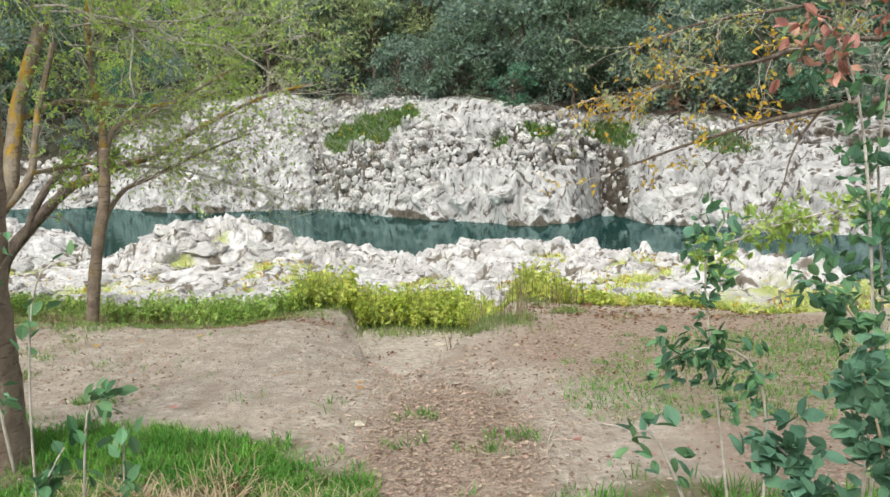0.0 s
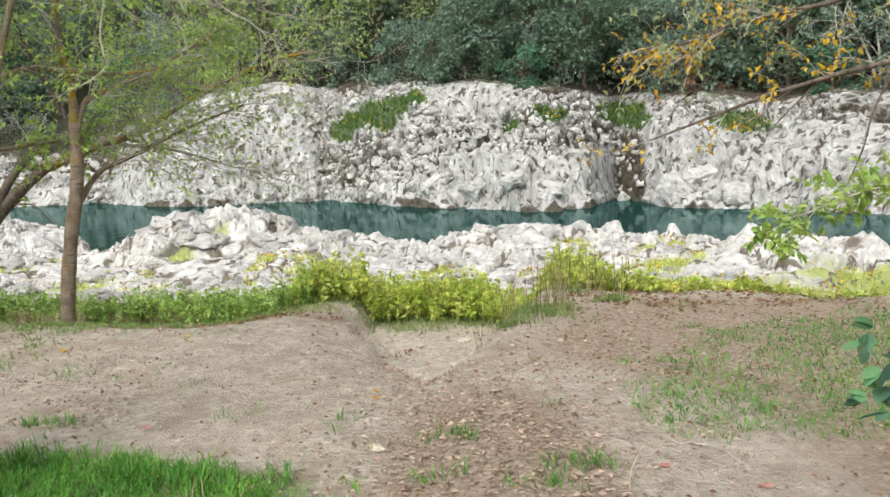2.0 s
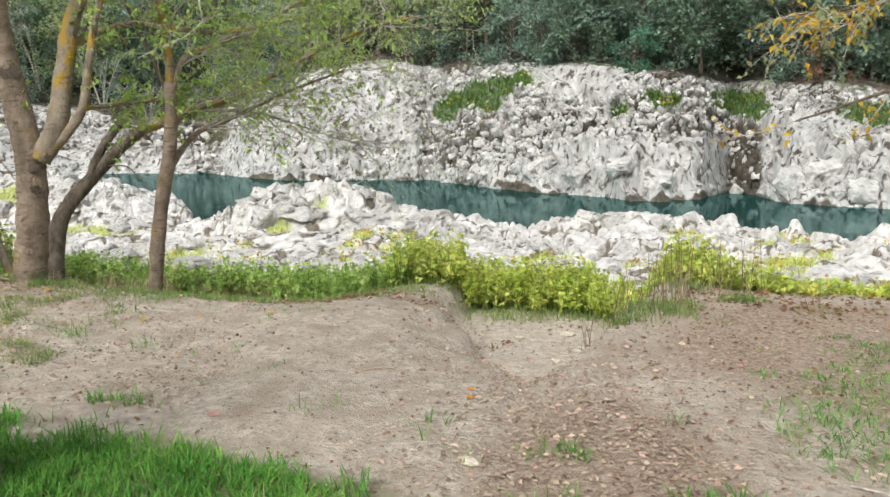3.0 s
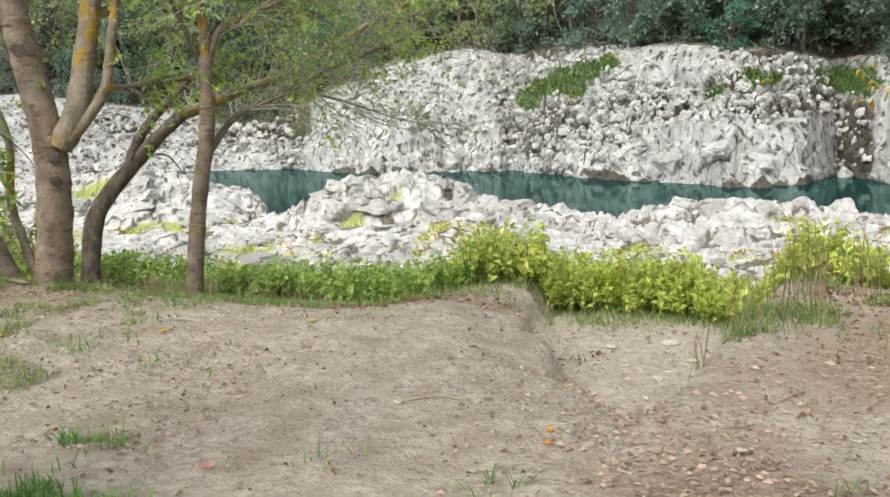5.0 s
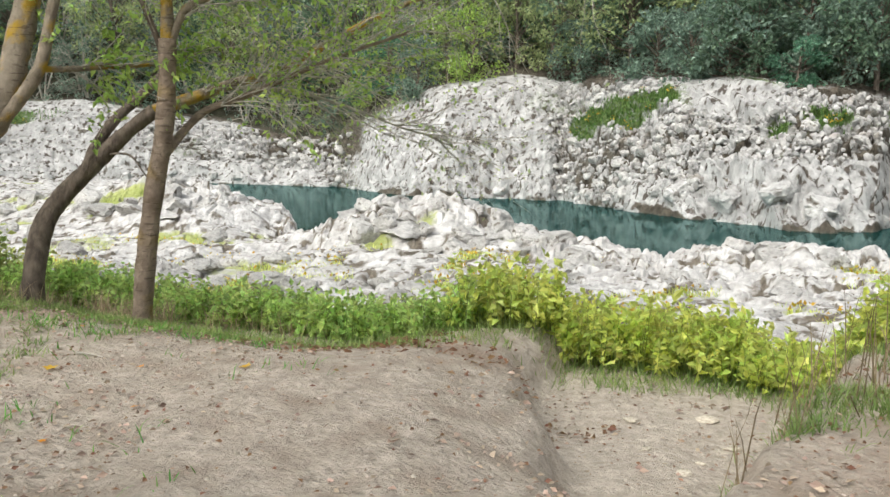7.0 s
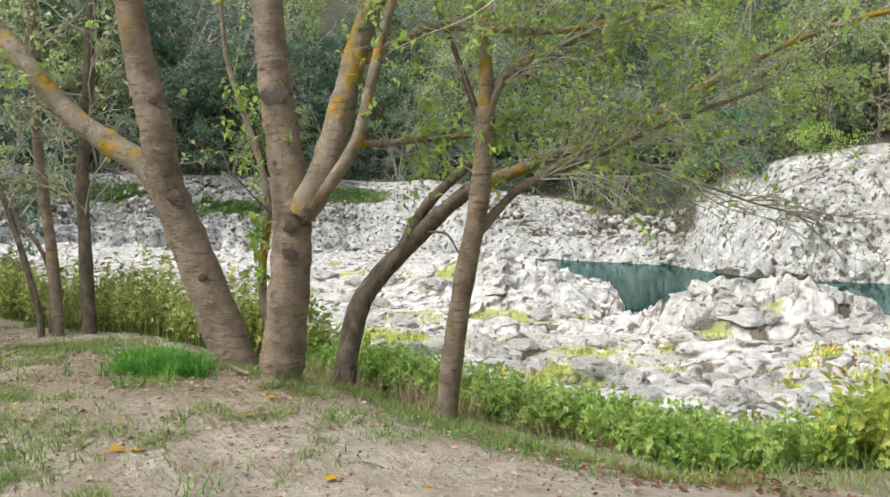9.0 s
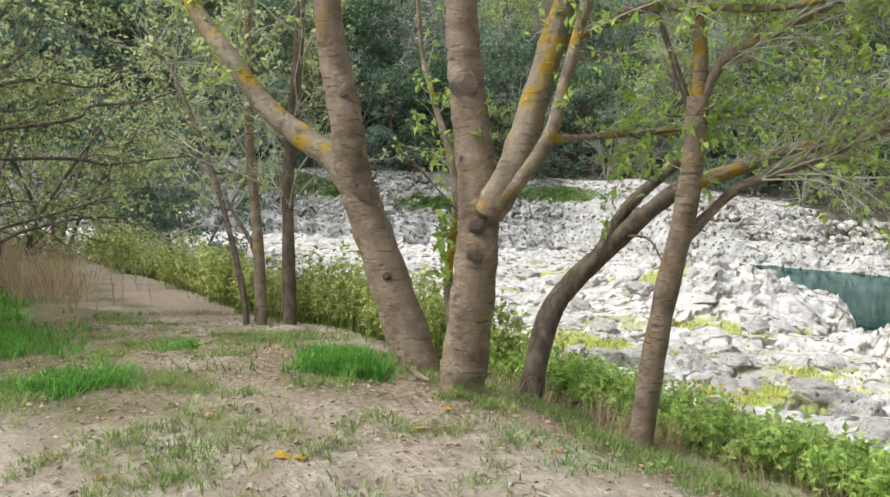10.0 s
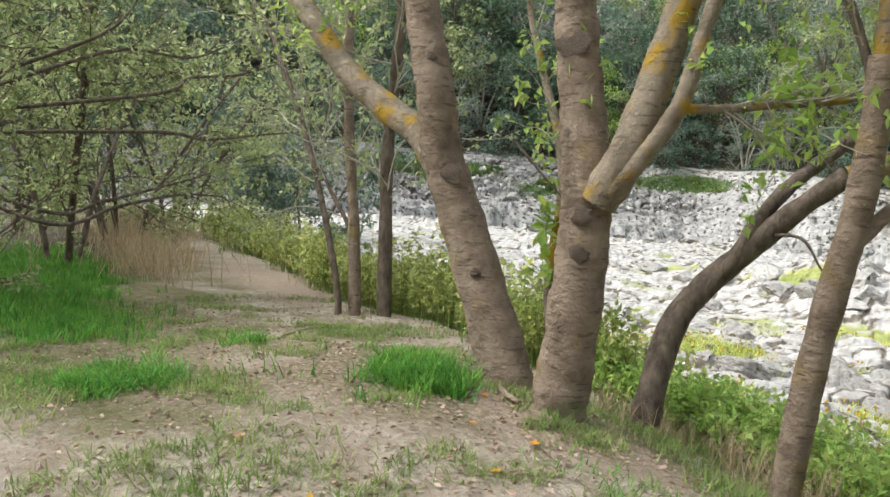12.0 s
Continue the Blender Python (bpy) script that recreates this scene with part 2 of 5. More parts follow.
cover(FAR_ROCK, "mossy", (0.05, 0.105, 0.03), (0.17, 0.22, 0.08), 3.5)
# Brown earth, and the shade of crevices and hollows put into the colour.
cover(FAR_ROCK, "earth_shade", (0.05, 0.042, 0.033), (0.17, 0.145, 0.115), 1.5)
STONE = shader("loose_limestone", (0.40, 0.38, 0.36), (0.76, 0.74, 0.71), 2.5, 0.9, 1.0, 6, third=(0.20, 0.17, 0.14), third_scale=2.6, third_at=(0.55, 0.68), per_piece=0.14, spec=0.15, bump_far=0.12)
SCREE = shader("limestone_scree", (0.24, 0.23, 0.22), (0.60, 0.585, 0.57), 1.5, 0.9, 0.8, 6, third=(0.26, 0.23, 0.20), third_scale=0.8, third_at=(0.54, 0.72), island=0.22, spec=0.15)
FAR_ROCK_LUMP = shader("outcrop_limestone", (0.42, 0.40, 0.385), (0.76, 0.745, 0.725), 2.0, 0.9, 1.0, 3.0, third=(0.15, 0.125, 0.10), third_scale=1.2, third_at=(0.56, 0.68), spec=0.15, bump_far=0.3, per_piece=0.1)
SOILBITS = shader("soil_clods", (0.26, 0.21, 0.17), (0.52, 0.46, 0.39), 3.0, 0.95, 0.2, island=0.3, spec=0.1)
BARK = shader("grey_brown_bark", (0.20, 0.152, 0.115), (0.41, 0.325, 0.255), 6, 0.9, 1.0, 22, third=(0.36, 0.25, 0.07), third_scale=1.7, third_at=(0.60, 0.76), spec=0.1, stretch=(1, 1, 1.2))
LICHEN = shader("lichen_covered_bark", (0.19, 0.155, 0.115), (0.38, 0.32, 0.25), 8, 0.9, 1.0, 18, third=(0.42, 0.27, 0.045), third_scale=4.5, third_at=(0.49, 0.60), spec=0.1, stretch=(1, 1, 0.8))
DARKBARK = shader("dark_bark", (0.085, 0.068, 0.055), (0.26, 0.21, 0.17), 12, 0.9, 0.9, 30, spec=0.1, stretch=(1, 1, 0.5))
TWIG = shader("grey_twig", (0.28, 0.255, 0.22), (0.58, 0.54, 0.47), 12, 0.9, 0.3, spec=0.1)



def dashes(m, colour, scale, stretch, at):
    """Short marks of a second colour, drawn out along one axis."""
    n, l = m.node_tree.nodes, m.node_tree.links
    b = n["Principled BSDF"]
    old = b.inputs["Base Color"].links[0].from_socket
    tc, mp, tex = n.new("ShaderNodeTexCoord"), n.new("ShaderNodeMapping"), n.new("ShaderNodeTexNoise")
    mp.inputs["Scale"].default_value = stretch
    tex.inputs["Scale"].default_value, tex.inputs["Detail"].default_value = scale, 3
    mr, mix = n.new("ShaderNodeMapRange"), n.new("ShaderNodeMix")
    mr.inputs["From Min"].default_value, mr.inputs["From Max"].default_value = at
    mr.inputs["To Max"].default_value = 0.55
    mix.data_type = "RGBA"
    mix.inputs[7].default_value = (*colour, 1)
    l.new(tc.outputs["Object"], mp.inputs["Vector"])
    l.new(mp.outputs[0], tex.inputs["Vector"])
    l.new(tex.outputs["Fac"], mr.inputs["Value"])
    l.new(mr.outputs[0], mix.inputs["Factor"])
    l.new(old, mix.inputs[6])
    l.new(mix.outputs[2], b.inputs["Base Color"])


dashes(BARK, (0.085, 0.062, 0.048), 3.2, (2.2, 2.2, 13), (0.61, 0.67))
dashes(BARK, (0.10, 0.075, 0.058), 1.6, (2.0, 2.0, 1.0), (0.63, 0.72))
dashes(LICHEN, (0.09, 0.068, 0.05), 3.2, (2.2, 2.2, 11), (0.62, 0.68))
STALK = shader("dry_brown_stalk", (0.13, 0.10, 0.06), (0.27, 0.21, 0.13), 12, 0.9, 0.3, spec=0.1)


def leafage(name, low, high, spread=0.3, thin=0.35, scale=3.0):
    return shader(name, low, high, scale, 0.6, 0, island=spread, spec=0.25, thin=thin)


LEAF = leafage("spring_green_leaves", (0.27, 0.43, 0.08), (0.54, 0.66, 0.22), thin=0.55)
LEAF_OLIVE = leafage("olive_green_leaves", (0.27, 0.34, 0.15), (0.52, 0.57, 0.31), thin=0.6)
LEAF_GREY = leafage("grey_green_leaves", (0.10, 0.165, 0.12), (0.33, 0.43, 0.34), thin=0.45)
LEAF_DARK = leafage("dark_evergreen_leaves", (0.065, 0.115, 0.075), (0.24, 0.335, 0.215), thin=0.45)
LEAF_TEAL = leafage("fresh_blue_green_leaves", (0.08, 0.19, 0.12), (0.20, 0.37, 0.24), thin=0.45)
LEAF_BROWN = leafage("russet_leaves", (0.17, 0.085, 0.05), (0.34, 0.20, 0.12))
LEAF_YELLOW = leafage("yellow_autumn_leaves", (0.46, 0.29, 0.02), (0.66, 0.48, 0.07))
LEAF_ORANGE = leafage("orange_autumn_leaves", (0.60, 0.24, 0.02), (0.80, 0.42, 0.04))
LEAF_RED = leafage("salmon_red_leaves", (0.46, 0.19, 0.14), (0.66, 0.38, 0.31))
LEAF_DEEP = leafage("deep_green_bramble_leaves", (0.05, 0.15, 0.06), (0.17, 0.33, 0.16), 0.4)
SCARBARK = shader("scarred_bark", (0.12, 0.092, 0.072), (0.37, 0.30, 0.245), 16, 0.9, 1.0, 30, spec=0.1)
GRASS = leafage("lush_grass", (0.065, 0.215, 0.03), (0.20, 0.41, 0.075), 0.4, 0.45)
GRASS_SLOPE = leafage("coarse_slope_grass", (0.07, 0.15, 0.035), (0.20, 0.30, 0.09), 0.4, 0.4)
GRASS_DULL = leafage("thin_grass", (0.15, 0.24, 0.06), (0.32, 0.38, 0.14), 0.3, 0.4)
STRAW = leafage("dry_straw", (0.34, 0.26, 0.15), (0.56, 0.45, 0.31), 0.25, 0.3)
WEED = leafage("yellow_green_weeds", (0.42, 0.52, 0.09), (0.78, 0.80, 0.28), 0.4, 0.6)
WEED_OLIVE = leafage("olive_weeds", (0.27, 0.34, 0.09), (0.62, 0.64, 0.28), 0.45, 0.55)
HERB = leafage("fresh_green_herbs", (0.30, 0.46, 0.10), (0.62, 0.74, 0.30), 0.4, 0.6)
DEAD = leafage("dead_leaves", (0.24, 0.165, 0.12), (0.47, 0.365, 0.285), 0.35, 0.05)

RIVER = bpy.data.materials.new("teal_river_water")
RIVER.use_nodes = True
rn, rl = RIVER.node_tree.nodes, RIVER.node_tree.links
rn.remove(rn["Principled BSDF"])
rb = rn.new("ShaderNodeBsdfDiffuse")
rb.inputs["Color"].default_value = (0.003, 0.031, 0.030, 1)
rg = rn.new("ShaderNodeBsdfGlossy")
rg.inputs["Roughness"].default_value = 0.06
rg.inputs["Color"].default_value = (0.72, 0.95, 0.92, 1)
rx = rn.new("ShaderNodeMixShader")
rx.inputs[0].default_value = 0.3
rl.new(rb.outputs[0], rx.inputs[1])
rl.new(rg.outputs[0], rx.inputs[2])
rl.new(rx.outputs[0], rn["Material Output"].inputs["Surface"])
rt = rn.new("ShaderNodeTexNoise")
rt.inputs["Scale"].default_value, rt.inputs["Detail"].default_value = 1.3, 4
rc = rn.new("ShaderNodeTexCoord")
rm = rn.new("ShaderNodeMapping")
rm.inputs["Scale"].default_value = (1.0, 0.35, 1)
rp = rn.new("ShaderNodeBump")
rp.inputs["Strength"].default_value, rp.inputs["Distance"].default_value = 0.3, 0.05
rl.new(rc.outputs["Object"], rm.inputs[0])
rl.new(rm.outputs[0], rt.inputs["Vector"])
rl.new(rt.outputs["Fac"], rp.inputs["Height"])
rl.new(rp.outputs[0], rg.inputs["Normal"])


# ---- mesh tools ----
class Shape:
    def __init__(self):
        self.v, self.f = [], []

    def tube(self, pts, r0, r1, sides=8, knots=0.0, steps=4, rng=random, flare=0.0):
        """A tapered round limb along a smooth line."""
        line, n = [], len(pts)
        p = [Vector(q) for q in pts]
        for i in range(n - 1):
            a, b, c, d = p[max(i - 1, 0)], p[i], p[i + 1], p[min(i + 2, n - 1)]
            for k in range(steps):
                s = k / steps
                line.append(0.5 * (2 * b + (c - a) * s + (2 * a - 5 * b + 4 * c - d) * s * s + (3 * b - a - 3 * c + d) * s ** 3))
        line.append(p[-1])
        base, m = len(self.v), len(line)
        side = Vector((0.31, 0.95, 0.05))
        for i, q in enumerate(line):
            t = (line[min(i + 1, m - 1)] - line[max(i - 1, 0)]).normalized()
            u = (side - t * side.dot(t)).normalized()
            w = t.cross(u)
            s = i / (m - 1)
            r = r0 + (r1 - r0) * s
            if flare:
                r *= 1 + flare * math.exp(-s * m / steps * 2.4)
            lump = rng.uniform(-knots, knots)
            for k in range(sides):
                an = 2 * math.pi * k / sides
                rr = r * (1 + lump + knots * 0.8 * math.sin(an * 2 + i * 0.7) + rng.uniform(-knots, knots) * 0.5)
                self.v.append(tuple(q + u * (rr * math.cos(an)) + w * (rr * math.sin(an))))
        for i in range(m - 1):
            for k in range(sides):
                a, b = base + i * sides + k, base + i * sides + (k + 1) % sides
                self.f.append((a, b, b + sides, a + sides))
        self.f.append(tuple(base + (m - 1) * sides + k for k in range(sides)))
        return line

    def leaf(self, at, out, size, width=0.5, rng=random, fold=0.15):
        """One pointed leaf, folded along its rib."""
        out = Vector(out).normalized()
        side = out.cross(Vector((rng.uniform(-1, 1), rng.uniform(-1, 1), rng.uniform(0.2, 1.4)))).normalized()
        up = side.cross(out)
        at, i, w = Vector(at), len(self.v), size * width * 0.5
        self.v += [tuple(at), tuple(at + out * size * 0.45 + side * w + up * size * fold), tuple(at + out * size - up * size * fold), tuple(at + out * size * 0.45 - side * w + up * size * fold)]
        self.f += [(i, i + 1, i + 2), (i, i + 2, i + 3)]

    def oval(self, at, out, size, width=0.6, rng=random):
        """A broad leaf with an oval outline, a keel and a drooping tip."""
        out = Vector(out).normalized()
        side = out.cross(Vector((rng.uniform(-0.8, 0.8), rng.uniform(-0.8, 0.8), rng.uniform(0.4, 1.4)))).normalized()
        up = side.cross(out)
        at, i, w = Vector(at), len(self.v), size * width * 0.5
        curl = rng.uniform(-0.12, 0.05)
        for s, b in ((0.0, 0.0), (0.22, 0.75), (0.5, 1.0), (0.78, 0.62), (1.0, 0.0)):
            mid = at + out * size * s + up * size * curl * s * s * 2
            if b == 0:
                self.v.append(tuple(mid))
            else:
                self.v += [tuple(mid + side * w * b + up * size * 0.07), tuple(mid), tuple(mid - side * w * b + up * size * 0.07)]
        k = i + 1
        self.f += [(i, k, k + 1), (i, k + 1, k + 2)]
        for r in (0, 3):
            self.f += [(k + r, k + r + 3, k + r + 4, k + r + 1), (k + r + 1, k + r + 4, k + r + 5, k + r + 2)]
        self.f += [(k + 6, k + 9, k + 7), (k + 7, k + 9, k + 8)]

    def blade(self, at, tip, w, bend=0.4):
        at, tip = Vector(at), Vector(tip)
        d = (tip - at)
        s = Vector((-d.y, d.x, 0.001)).normalized() * w if abs(d.x) + abs(d.y) > 1e-5 else Vector((w, 0, 0))
        mid = at + d * 0.55 + Vector((0, 0, d.length * bend * 0.3))
        i = len(self.v)
        self.v += [tuple(at - s), tuple(at + s), tuple(mid + s * 0.7), tuple(mid - s * 0.7), tuple(tip)]
        self.f += [(i, i + 1, i + 2, i + 3), (i + 3, i + 2, i + 4)]

    def mesh(self, name, material, soft=True):
        me = bpy.data.meshes.new(name)
        me.from_pydata(self.v, [], self.f)
        me.materials.append(material)
        if soft:
            me.shade_smooth()
        me.update()
        return me


def grid_mesh(name, x, y, z, material, layers=()):
    """A sheet from arrays of rows and columns."""
    h, w = x.shape
    me = bpy.data.meshes.new(name)
    idx = np.arange(h * w).reshape(h, w)
    quads = np.stack((idx[:-1, :-1], idx[:-1, 1:], idx[1:, 1:], idx[1:, :-1]), -1).reshape(-1, 4)
    me.vertices.add(h * w)
    me.vertices.foreach_set("co", np.stack((x, y, z), -1).reshape(-1).astype(np.float32))
    me.loops.add(quads.size)
    me.loops.foreach_set("vertex_index", quads.reshape(-1).astype(np.int32))
    me.polygons.add(len(quads))
    me.polygons.foreach_set("loop_start", np.arange(0, quads.size, 4, dtype=np.int32))
    me.update(calc_edges=True)
    for key, values in layers:
        at = me.attributes.new(key, "FLOAT", "POINT")
        at.data.foreach_set("value", values.reshape(-1).astype(np.float32))
    me.materials.append(material)
    me.shade_smooth()
    me.validate()
    return me


def part(name, shape, material, parent, label="", kind="", soft=True):
    ob = new(name, shape.mesh(name, material, soft) if isinstance(shape, Shape) else shape)
    ob.parent = parent
    return tagged(ob, label=label, kind=kind)


def thing(name, label, category, group="", kind="", at=(0, 0, 0)):
    ob = new(name)
    ob.location = at
    return tagged(ob, label, category, group, kind)


def steps(*runs):
    """Grid lines from runs of (start, end, spacing)."""
    out = []
    for a, b, d in runs:
        out += list(np.arange(a, b, d))
    return np.array(out)


# ---- ground ----
def grassy(x, y):
    g = bump(x, y, -2.8, 5.6, 2.0, 0.9, 1.0) + bump(x, y, -0.9, 4.6, 1.0, 0.9, 0.7) + bump(x, y, 2.9, 8.0, 1.5, 1.6, 0.7) + bump(x, y, 2.0, 4.4, 1.5, 0.9, 0.9) + bump(x, y, 3.4, 6.4, 1.2, 1.4, 0.6)
    g = g + bump(x, y, -6.7, 9.75, 0.8, 0.6, 0.8) + bump(x, y, -7.2, 8.1, 0.7, 0.5, 0.8) + bump(x, y, -11.5, 7.4, 3.2, 1.6, 1.0) + bump(x, y, -16, 7.6, 4, 1.5, 1.0) + bump(x, y, -4.2, 10.9, 1.6, 0.7, 0.8)
    g = g + 0.5 * smooth(-4.4, -6.2, x) * smooth(12.5, 10.5, y) + 0.25 * smooth(2.2, 4, x)
    return g + 0.35 * noise2(x * 1.3, y * 1.3, 71) * (g > 0.05)


gx = steps((-420, -140, 40), (-140, -40, 5), (-40, -17, 0.6), (-17, -8, 0.12), (-8, 4.5, 0.08), (4.5, 9, 0.15), (9, 30, 0.8), (30, 120, 6), (120, 440, 40))
gy = steps((-420, -60, 40), (-60, -6, 3), (-6, 2, 0.3), (2, 13.5, 0.08), (13.5, 17, 0.2), (17, 36, 0.8), (36, 100, 1.6), (100, 180, 5), (180, 460, 40))
X, Y = np.meshgrid(gx, gy)
Z = land(X, Y)
AZ, RR = polar(X, Y)
D = RR - far_edge(AZ)
lit = bump(X, Y, 0.0, 5.6, 0.75, 2.2, 1.0, 0.0) + bump(X, Y, -2.3, 11.0, 1.5, 0.4, 0.7) + bump(X, Y, 3.4, 9.8, 1.6, 0.8, 0.8) + bump(X, Y, 2.1, 8.6, 1.3, 1.4, 0.5) + bump(X, Y, -7.4, 9.2, 4.2, 1.7, 0.5) + bump(X, Y, 3.2, 7.4, 2.2, 2.8, 0.55) + bump(X, Y, 2.9, 4.8, 1.3, 1.6, 0.6) + bump(X, Y, -1.5, 4.5, 1.1, 0.6, 0.8) + bump(X, Y, -5.6, 10.4, 0.9, 0.5, 0.6) + bump(X, Y, -15, 11.2, 5, 1.0, 0.6)
rim = X - gully_x(Y) + 0.10 * noise2(X * 3.1, Y * 3.1, 46) + 0.05 * noise2(X * 9, Y * 9, 47)
sandy = smooth(8.2, 9.6, Y) * smooth(13, 12.2, Y) * smooth(-0.06 - 0.36 * np.clip(Y - 8.3, 0, 3), 0.12 - 0.36 * np.clip(Y - 8.3, 0, 3), rim) * smooth(0.14 + 0.30 * np.clip(Y - 8.0, 0, 4), -0.05 + 0.30 * np.clip(Y - 8.0, 0, 4), rim)
lit = lit + 0.36 * smooth(0.1, 0.45, rim - 0.30 * np.clip(Y - 8.0, 0, 4)) * smooth(7.6, 8.8, Y) * smooth(11.8, 11.2, Y) * smooth(3.4, 2.4, X)
# Where the forest floor is painted dark, as if shaded by trees.
woods_shade = np.where(D > 7, 1.0, 0.0) + smooth(-1, -6, Y) + smooth(5.5, 9, X) * (Y < 13) * 0.8 + smooth(-12, -20, X) * (Y < 9.5) * 0.6
ground = new("ground", grid_mesh("ground", X, Y, Z, SOIL, (("grassy", np.clip(grassy(X, Y), 0, 1)), ("litter", np.clip(lit, 0, 0.8)), ("sandy", 0.62 * sandy), ("woods_shade", np.clip(woods_shade, 0, 1)))))
tagged(ground, "dusty pale soil with thin grass and leaf litter", "ground", kind="structure")

# ---- river ----
wx, wy = np.meshgrid(np.linspace(-160, 90, 26), np.linspace(13, 110, 14))
water = new("water", grid_mesh("water", wx, wy, wx * 0 + WATER, RIVER))
tagged(water, "still teal green river between limestone banks", "river", kind="structure")

# ---- limestone shelf on the near side ----
def hollow(x, y):
    """Soil-filled hollows of the shelf, green with moss and grass."""
    g = 0
    for cx, cy in ((-21.4, 24.9), (-15.6, 20.6), (-42.4, 50.4), (-15.4, 23.1), (-17.4, 26.9), (-24.1, 29.7), (-13.1, 19.8), (-19.3, 27.7), (-9.9, 20.7), (-8.1, 18.8)):
        g = g + bump(x, y, cx, cy, 1.1, 0.8, 1.0)
    return np.clip(g + 0.4 * noise2(x * 1.6, y * 1.6, 56) * (g > 0.1), 0, 1)


az = np.radians(np.linspace(-84, 42, 800))
rr = np.concatenate((6.2 * (36 / 6.2) ** np.linspace(0, 1, 250), np.linspace(36.5, 72, 40)))
A, R = np.meshgrid(az, rr)
X, Y = CX + R * np.sin(A), CY + R * np.cos(A)
low, past = shelf(X, Y)
rough = smooth(0, 1, (Y - bank_edge(X) - 1.6) / 2.2)
wx_, wy_ = X + 0.3 * noise2(X * 0.9, Y * 0.9, 51), Y + 0.3 * noise2(X * 0.9, Y * 0.9, 52)
rel = 0.16 * (blocks(wx_ * 0.75, wy_ * 0.55, 61) - 0.4) + 0.15 * (blocks(wx_ * 1.9, wy_ * 1.5, 62) - 0.4) + 0.20 * fbm(X * 0.8, Y * 0.8, 3, 69) + 0.30 * np.abs(noise2(wx_ * 1.2, wy_ * 1.2, 60)) + 0.12 * np.abs(noise2(wx_ * 3.1, wy_ * 3.1, 59)) + 0.12 * ridged(X * 0.5, Y * 0.5, 4, 63) + 0.05 * ridged(X * 2.6, Y * 2.6, 3, 64) + 0.02 * ridged(X * 9, Y * 9, 2, 65) - 0.17
Z = low + rel * (0.35 + 0.65 * smooth(-8, -1, past) + 0.5 * smooth(0.2, 0.9, low + 1.6))
Z = Z + (-3.6 - Z) * smooth(-0.7, 0.5, past + 0.4 * rel)
Z = Z * rough + (earth(X, Y) - 1.0) * (1 - rough)
moss = 0.6 * hollow(X, Y) + 0.75 * smooth(0.05 - 0.3 * smooth(21, 16, Y), 0.45 - 0.25 * smooth(21, 16, Y), noise2(X * 0.55, Y * 0.3, 66)) * smooth(0.3, -0.1, rel) * smooth(-1.5, -5, past) + 0.45 * smooth(17.5, 14.0, Y) + 0.35 * smooth(0.0, 0.5, noise2(X * 0.35, Y * 0.45, 68)) * smooth(23, 17, Y) + (0.25 + 0.3 * noise2(X * 0.6, Y * 0.8, 58)) * smooth(2, 5, X) * smooth(-0.8, -2.5, past)
# Cracks darkened in colour, standing for soil and the shade inside them.
crack_shade = np.maximum(cracks(wx_ * 0.75, wy_ * 0.55, 61, 0.12), 0.9 * cracks(wx_ * 1.9, wy_ * 1.3, 62, 0.22)) * smooth(-0.35, 0.15, noise2(X * 0.8, Y * 0.8, 67))
rock_shelf = new("rock_shelf", grid_mesh("rock_shelf", X, Y, Z, ROCK, (("mossy", np.clip(moss, 0, 1)), ("earth_shade", np.clip(crack_shade, 0, 1)))))
rock_shelf.data.shade_flat()
tagged(rock_shelf, "pitted pale limestone shelf with mossy hollows beside the river", "rock", kind="structure")

# ---- rocky slope on the far side ----
az = np.concatenate((np.linspace(-100, -27, 330, endpoint=False), np.linspace(-27, 27, 760, endpoint=False), np.linspace(27, 48, 60)))
dd = np.concatenate((np.linspace(-1.6, 9.5, 165), np.linspace(10, 16, 8)))
A, Dd = np.meshgrid(az, dd)


def massif(a, d):
    """Where the far bank is solid rock; elsewhere rubble lies on it."""
    m = smooth(-24, -21.5, a) * smooth(-8.2, -11.5, a) + smooth(-0.8, 0.8, a) * smooth(12.6, 11.6, a) * smooth(4.0, 2.9, d) + smooth(-3.2, -1.8, a) * smooth(5.6, 4.2, a) * smooth(5.6, 6.3, d)
    m = m + smooth(13.6, 15.0, a) * smooth(6.5, 5.0, d) + smooth(-5.2, -4, a) * smooth(1.5, -0.5, a) * smooth(2.0, 1.2, d) + smooth(-24, -27, a) * smooth(3.4, 2.2, d) + 0.8 * smooth(-36, -38, a) * smooth(-46, -42, a)
    return np.clip(m + 0.35 * noise2(a * 0.7, d * 0.9, 44) * (m < 0.95), 0, 1)


edge = along(FAR, A) + (far_edge(A) - along(FAR, A)) * smooth(4.5, 0.5, Dd)
top = along(TOP, A) + 0.4 * noise2(A * 0.2, A * 0, 81)
span = 8.5
s = np.clip(Dd / span, -0.3, 2)
steep = smooth(0.1, 0.9, 0.5 + 0.5 * noise2(A * 0.22, A * 0 + 7, 82))
prof = np.where(s < 1, (1 - steep * 0.4) * np.clip(s, 0, 1) + steep * 0.4 * smooth(-0.25, 0.75, s), 1 + (s - 1) * 0.3)
Z = WATER - 0.4 + (top - WATER + 0.4) * prof + np.minimum(Dd, 0) * 1.2
arc = np.radians(A) * 48
Dn = Dd
Dd = 0.55 * Dd + 0.75 * (Z - WATER)
solid = massif(A, Dn)
wa, wd = arc + 0.5 * noise2(arc * 0.5, Dd * 0.5, 84), Dd + 0.5 * noise2(arc * 0.5, Dd * 0.5, 85)
slant = wd + 0.45 * wa
